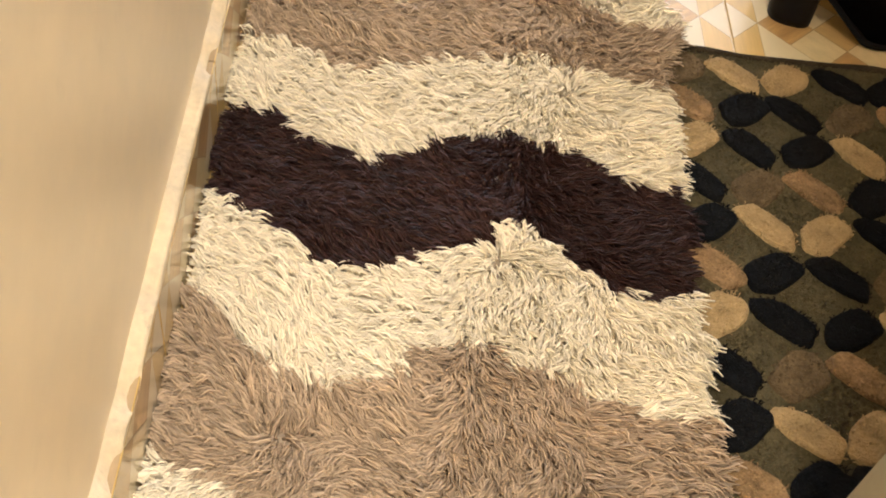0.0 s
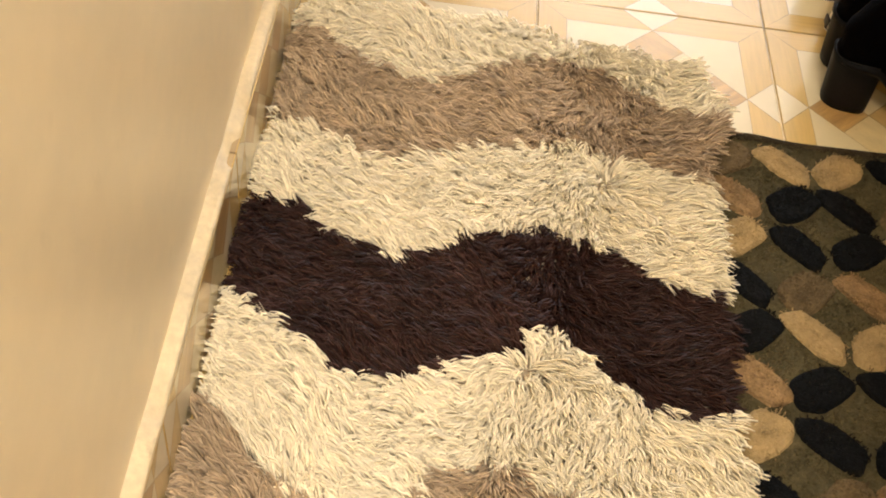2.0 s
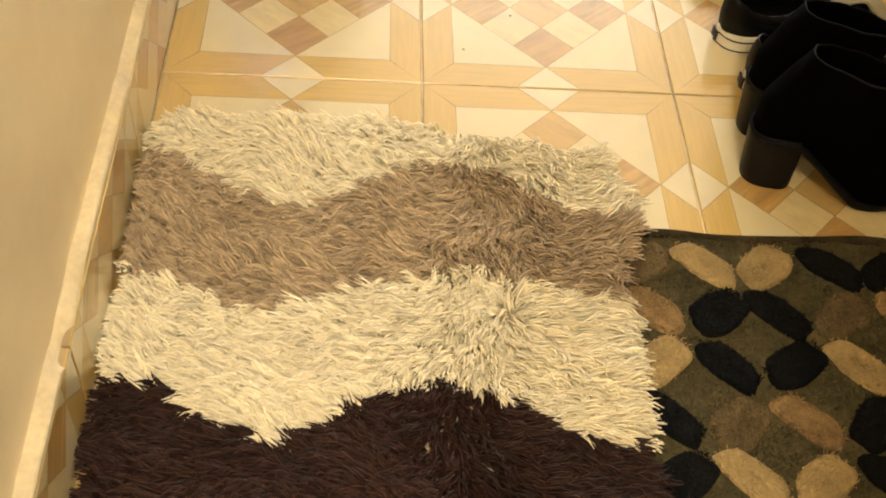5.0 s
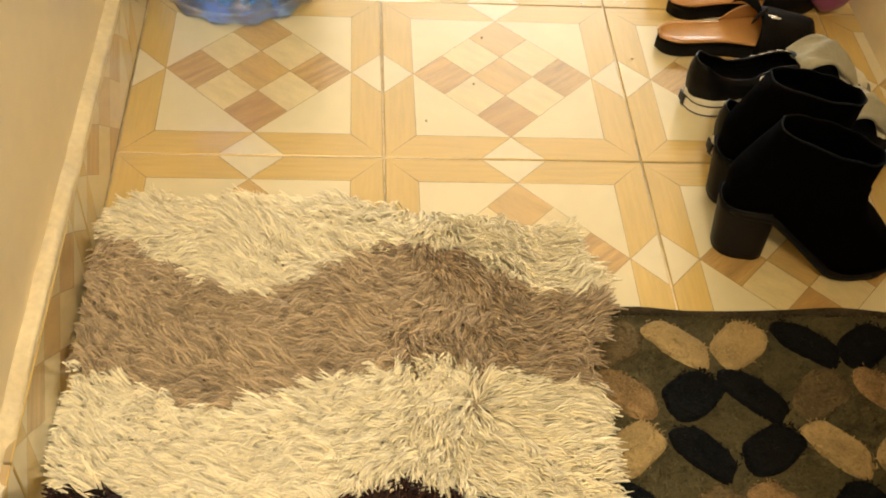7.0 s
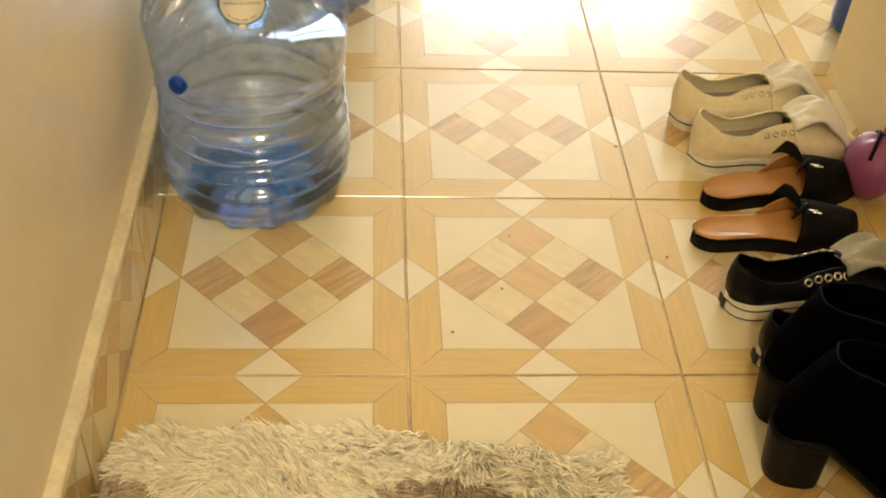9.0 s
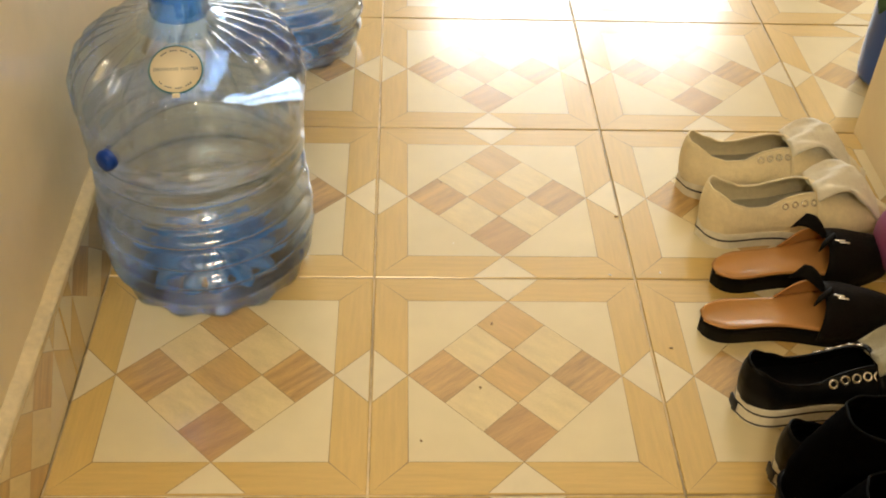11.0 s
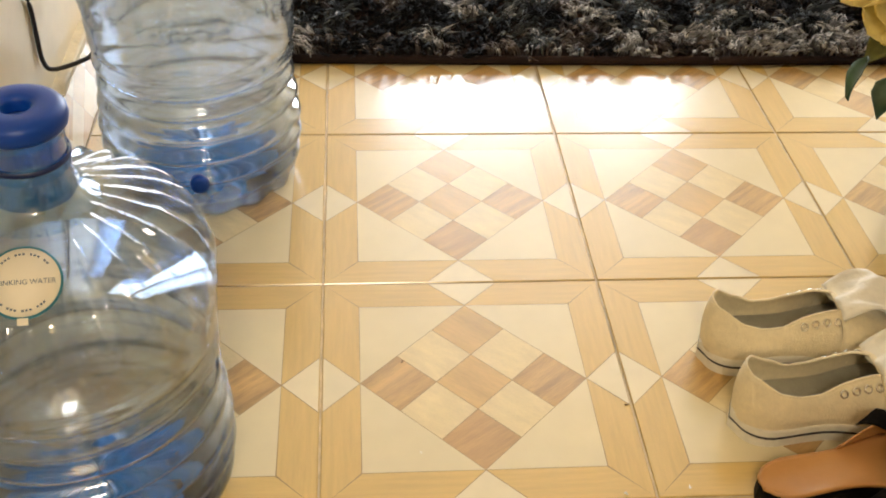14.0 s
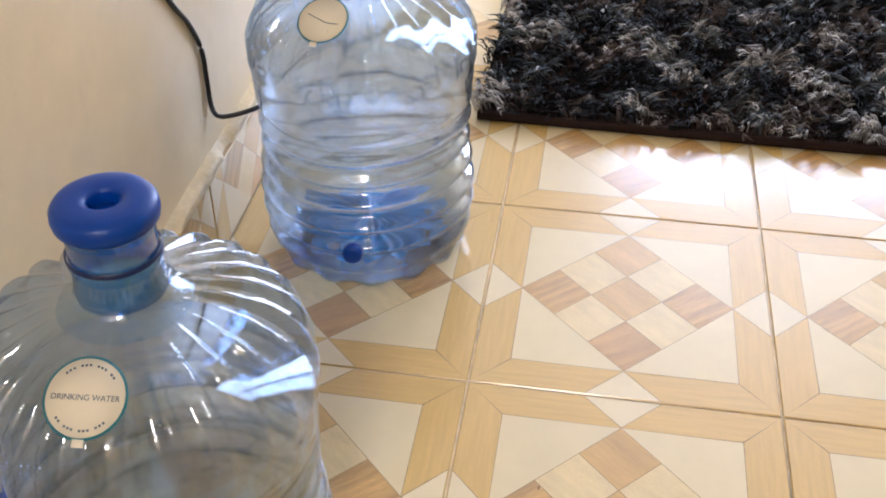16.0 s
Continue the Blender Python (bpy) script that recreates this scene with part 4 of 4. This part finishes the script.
def vase_of_roses():
    th = thing("vase", pose(1.226, 0.865, 0.0), "plain cylindrical blue vase standing on the floor", "vase")
    prof = [(0.048, 0.0005), (0.055, 0.004), (0.058, 0.016), (0.060, 0.06), (0.061, 0.155), (0.0625, 0.160), (0.061, 0.163), (0.058, 0.160), (0.056, 0.06), (0.05, 0.012), (0.0005, 0.010)]
    part("body", lathe(prof, 48, close=False), M_VASE, th)
    bunch = thing("rose_bouquet", pose(1.262, 0.865, 0.050), "bouquet of yellow, red and orange artificial roses", "flowers")
    r = random.Random(8)

    def petal(width, height, curl):
        def f(u, v):
            k = (v - 0.5) * 2
            w = width * math.sin(math.pi * (0.12 + 0.80 * u)) ** 0.7
            return (curl * 0.35 * k * k - curl * math.sin(u * 2.0) * 0.9 - 0.25 * curl * max(0, u - 0.75), k * w, height * u + 0.002 * math.sin(k * 5))
        return surf(8, 9, f)

    def rose(place, lean_to, material, size):
        bm = bmesh.new()
        turn = Vector(lean_to).to_track_quat("Z", "Y").to_matrix().to_4x4()
        for ring, (count, rad, wide, high, curl) in enumerate(((3, 0.15, 0.35, 0.75, -0.10), (4, 0.30, 0.5, 0.85, -0.10), (5, 0.50, 0.62, 0.85, 0.12), (6, 0.62, 0.72, 0.78, 0.42))):
            for k in range(count):
                p = petal(wide * size, high * size, -curl * size)
                a = math.tau * k / count + ring * 0.7 + r.uniform(-0.15, 0.15)
                m = turn @ Matrix.Rotation(a, 4, "Z") @ Matrix.Translation((rad * size * 0.55, 0, 0)) @ Matrix.Rotation(radians(8 + 12 * ring), 4, "Y")
                bmesh.ops.transform(p, matrix=m, verts=p.verts)
                tmp = bpy.data.meshes.new("petals")
                p.to_mesh(tmp)
                p.free()
                bm.from_mesh(tmp)
                bpy.data.meshes.remove(tmp)
        part("bloom", bm, material, bunch, m=Matrix.Translation(place))
        stem = tube([(0, 0, 0.01), Vector(place) * 0.55 + Vector((0, 0, 0.03)), Vector(place)], 0.0025, 6)
        part("stem", stem, M_LEAF, bunch)

    for x, y, z, dx, dy, mt, size in ((-0.205, -0.065, 0.272, -0.5, -0.6, M_ROSE_Y, 0.047), (-0.140, -0.080, 0.235, -0.2, -0.9, M_ROSE_Y, 0.045),
                                      (-0.240, -0.03, 0.300, -0.7, -0.2, M_ROSE_Y, 0.044), (-0.085, -0.05, 0.285, -0.1, -0.6, M_ROSE_R, 0.050),
                                      (-0.15, 0.0, 0.315, -0.2, -0.2, M_ROSE_O, 0.050), (0.02, -0.02, 0.30, 0.2, -0.4, M_ROSE_Y, 0.05)):
        rose((x, y, z), (dx, dy, 1.0), mt, size)
    hanging = ((-0.225, -0.085, 0.225, 200, 35), (-0.195, -0.095, 0.205, 235, 40), (-0.155, -0.10, 0.205, 262, 50), (-0.115, -0.10, 0.175, 250, 62), (-0.085, -0.09, 0.165, 275, 70), (-0.18, -0.04, 0.235, 215, 15))
    for k in range(18):
        a, dip = r.uniform(0, math.tau), r.uniform(-12, 30)
        px, py, z = -0.03 + r.uniform(0.02, 0.09) * math.cos(a), r.uniform(0.0, 0.09) * math.sin(a), r.uniform(0.18, 0.25)
        if k < len(hanging):
            px, py, z, a, dip = hanging[k]
            px -= 0.022
            a = radians(a)
        size = r.uniform(0.040, 0.052)

        def leaf(u, v):
            w = 0.36 * math.sin(math.pi * min(1, u * 1.02) ** 0.8) * size
            kk = (v - 0.5) * 2
            return (u * size, kk * w * (1 + 0.06 * math.sin(u * 30)), 0.12 * size * kk * kk - 0.5 * size * u * u)
        lf = part("leaf", surf(9, 7, leaf), M_LEAF_DRY if k % 6 == 5 else M_LEAF, bunch, m=Matrix.Translation((px, py, z)) @ Matrix.Rotation(a, 4, "Z") @ Matrix.Rotation(radians(dip), 4, "Y") @ Matrix.Rotation(r.uniform(-0.5, 0.5), 4, "X"))
        solidify(lf, 0.0008)


vase_of_roses()

# ---- small things ----
cord = thing("power_cord", pose(0, 0, 0), "thin black power cord hanging down the wall", "cord")
part("cable", tube([(-0.0125, 0.79, 0.62), (-0.0125, 0.815, 0.46), (-0.0125, 0.866, 0.368), (-0.0125, 0.912, 0.314), (-0.0125, 0.940, 0.265), (-0.0125, 0.943, 0.22),
                    (-0.011, 0.943, 0.182), (0.0, 0.948, 0.168), (0.036, 0.972, 0.170), (0.045, 1.01, 0.166), (0.05, 1.07, 0.14), (0.07, 1.13, 0.08), (0.07, 1.2, 0.008), (0.06, 1.5, 0.0035), (0.05, 1.9, 0.0035)], 0.0032, 8), M_CORD, cord)
r = random.Random(21)
for k in range(9):
    x, y = (r.uniform(0.4, 0.75), r.uniform(0.02, 0.6))
    bm = bmesh.new()
    bmesh.ops.create_icosphere(bm, subdivisions=1, radius=0.0022)
    for v in bm.verts:
        v.co *= r.uniform(0.5, 1.2)
    c = new("crumb", mesh_of(bm, M_DEBRIS if k % 3 else M_TOWEL, False, "crumb"))
    c.matrix_basis = pose(x, y, 0.001, 0, 0, r.uniform(0, 360)) @ Matrix.Diagonal((1.4, 0.8, 0.5, 1))
    tagged(c, "tiny crumb of dirt lying on the tiles", "crumb", "crumbs on the floor")

# ---- skirting ----


def clip_poly(poly, axis, value, keep_less):
    """A polygon cut by a line across one axis."""
    out = []
    for k, p in enumerate(poly):
        q = poly[(k + 1) % len(poly)]
        pin, qin = ((p[axis] <= value) == keep_less), ((q[axis] <= value) == keep_less)
        if pin:
            out.append(p)
        if pin != qin:
            t = (value - p[axis]) / (q[axis] - p[axis])
            out.append((p[0] + t * (q[0] - p[0]), p[1] + t * (q[1] - p[1])))
    return out


def tile_pattern():
    """The printed pieces of one tile, in parts of its side: (polygon, material slot)."""
    f, d = 0.127, 0.122
    out = []
    square = [(0, 0), (1, 0), (1, 1), (0, 1)]
    inner = [(f, f), (1 - f, f), (1 - f, 1 - f), (f, 1 - f)]
    for k in range(4):
        a, b, c, e = square[k], square[(k + 1) % 4], inner[(k + 1) % 4], inner[k]
        mid = ((a[0] + b[0]) / 2, (a[1] + b[1]) / 2)
        tip = ((c[0] + e[0]) / 2, (c[1] + e[1]) / 2)
        ux, uy = b[0] - a[0], b[1] - a[1]
        p, q = (mid[0] - ux * d, mid[1] - uy * d), (mid[0] + ux * d, mid[1] + uy * d)
        slot = 0 if k % 2 == 0 else 1
        out += [([a, p, tip, e], slot), ([q, b, c, tip], slot), ([p, q, tip], 3)]
    tips = [((inner[k][0] + inner[(k + 1) % 4][0]) / 2, (inner[k][1] + inner[(k + 1) % 4][1]) / 2) for k in range(4)]
    for k in range(4):
        out.append(([inner[k], tips[k], tips[(k + 3) % 4]], 2))
    low, right, left = tips[0], tips[1], tips[3]
    for i in range(3):
        for j in range(3):
            def at(u, v):
                return (low[0] + (right[0] - low[0]) * u / 3 + (left[0] - low[0]) * v / 3, low[1] + (right[1] - low[1]) * u / 3 + (left[1] - low[1]) * v / 3)
            slot = 6 if i == j and i > 0 else 9 if i == j else (5 if (i + j) % 2 == 0 else 4)
            out.append(([at(i, j), at(i + 1, j), at(i + 1, j + 1), at(i, j + 1)], slot))
    return out


TILE_MATERIALS = (M_BAND_X, M_BAND_Y, M_CREAM, M_PALE, M_MARBLE, M_BROWN, M_TAN, M_LINE, M_TILE_SIDE, M_BROWN_DEEP)


def tile_mesh(name, x0=0.0, x1=1.0, y0=0.0, y1=1.0):
    """A tile, or a cut piece of one, lying flat with its corner at the origin; the printed pieces part by fine dark lines."""
    bm = bmesh.new()
    gap, line = 0.0013, 0.0005
    w, h = (x1 - x0) * T, (y1 - y0) * T
    ring = [[bm.verts.new((gap + e + (w - 2 * gap - 2 * e) * a, gap + e + (h - 2 * gap - 2 * e) * b, z)) for a, b in ((0, 0), (1, 0), (1, 1), (0, 1))]
            for e, z in ((0, -0.008), (0, -0.0014), (0.0011, -0.0002))]
    for lo, hi, slot in ((ring[0], ring[1], 8), (ring[1], ring[2], 0)):
        for k in range(4):
            bm.faces.new((lo[k], lo[(k + 1) % 4], hi[(k + 1) % 4], hi[k])).material_index = slot
    bm.faces.new(ring[2]).material_index = 7
    lim = gap + 0.0011
    for poly, slot in tile_pattern():
        for axis, value, less in ((0, x0, False), (0, x1, True), (1, y0, False), (1, y1, True)):
            poly = clip_poly(poly, axis, value, less) if len(poly) > 2 else poly
        if len(poly) < 3:
            continue
        pts = [((px - x0) * T, (py - y0) * T) for px, py in poly]
        cx, cy = sum(p[0] for p in pts) / len(pts), sum(p[1] for p in pts) / len(pts)
        vs = []
        for px, py in pts:
            d = math.hypot(px - cx, py - cy)
            k = max(0.0, 1 - line * 1.5 / d) if d else 1
            qx, qy = cx + (px - cx) * k, cy + (py - cy) * k
            vs.append(bm.verts.new((min(max(qx, lim), w - lim), min(max(qy, lim), h - lim), 0.0)))
        try:
            bm.faces.new(vs).material_index = slot
        except ValueError:
            pass
    return mesh_of(bm, TILE_MATERIALS, False, name)


skirt = new("baseboard", mesh_of(box(-0.0155, -0.42, 0.0, -0.0085, 4.5, 0.112), M_GROUT, False, "baseboard"))
tagged(skirt, "skirting of cut floor tiles along the hallway wall", "baseboard", kind="structure")
strip = tile_mesh("skirting_tile", 0.0, 1.0, 0.24, 0.575)
for k in range(-6, 13):
    ob = part("skirting_tile", strip, None, skirt)
    y = -0.178 + k * T
    bend = math.atan2(float(skew(y) - skew(y + T)), T)
    ob.matrix_basis = Matrix.Translation((0.0005 + float(skew(y)), y, 0.0)) @ Matrix.Rotation(bend, 4, "Z") @ Matrix(((0, 0, 1, 0), (1, 0, 0, 0), (0, 1, 0, 0), (0, 0, 0, 1)))


def ledge(u, v):
    y = -2.38 + 6.86 * v
    rough = noise.noise(Vector((y * 9, u * 2, 1.0))) * 0.004 + noise.noise(Vector((y * 45, u * 5, 4.0))) * 0.0022
    chip = max(0.0, noise.noise(Vector((y * 17, 0, 7.5))) - 0.22) * 0.05
    if u < 0.5:
        k = u / 0.5
        return (-0.018 + float(skew(y)) + k * 0.018 + rough * 0.5 * k, y, 0.128 - 0.003 * k ** 1.5 + rough * 0.7 - chip * k)
    k = (u - 0.5) / 0.5
    return (float(skew(y)) + rough * 0.5 * (1 - k), y, 0.125 - 0.012 * k + rough * 0.7 * (1 - k) - chip * (1 - k))


cove = new("trim", mesh_of(surf(9, 620, ledge), M_LEDGE, True, "trim"))
tagged(cove, "rough chipped plaster ledge on top of the skirting", "trim", kind="structure")

# ---- floor tiles ----
full = tile_mesh("floor_tile")
for i in range(8):
    for j in range(-7, 13):
        if i * T > 2.4:
            continue
        part("floor_tile", full, None, floor, m=pose(i * T, j * T, 0.0))
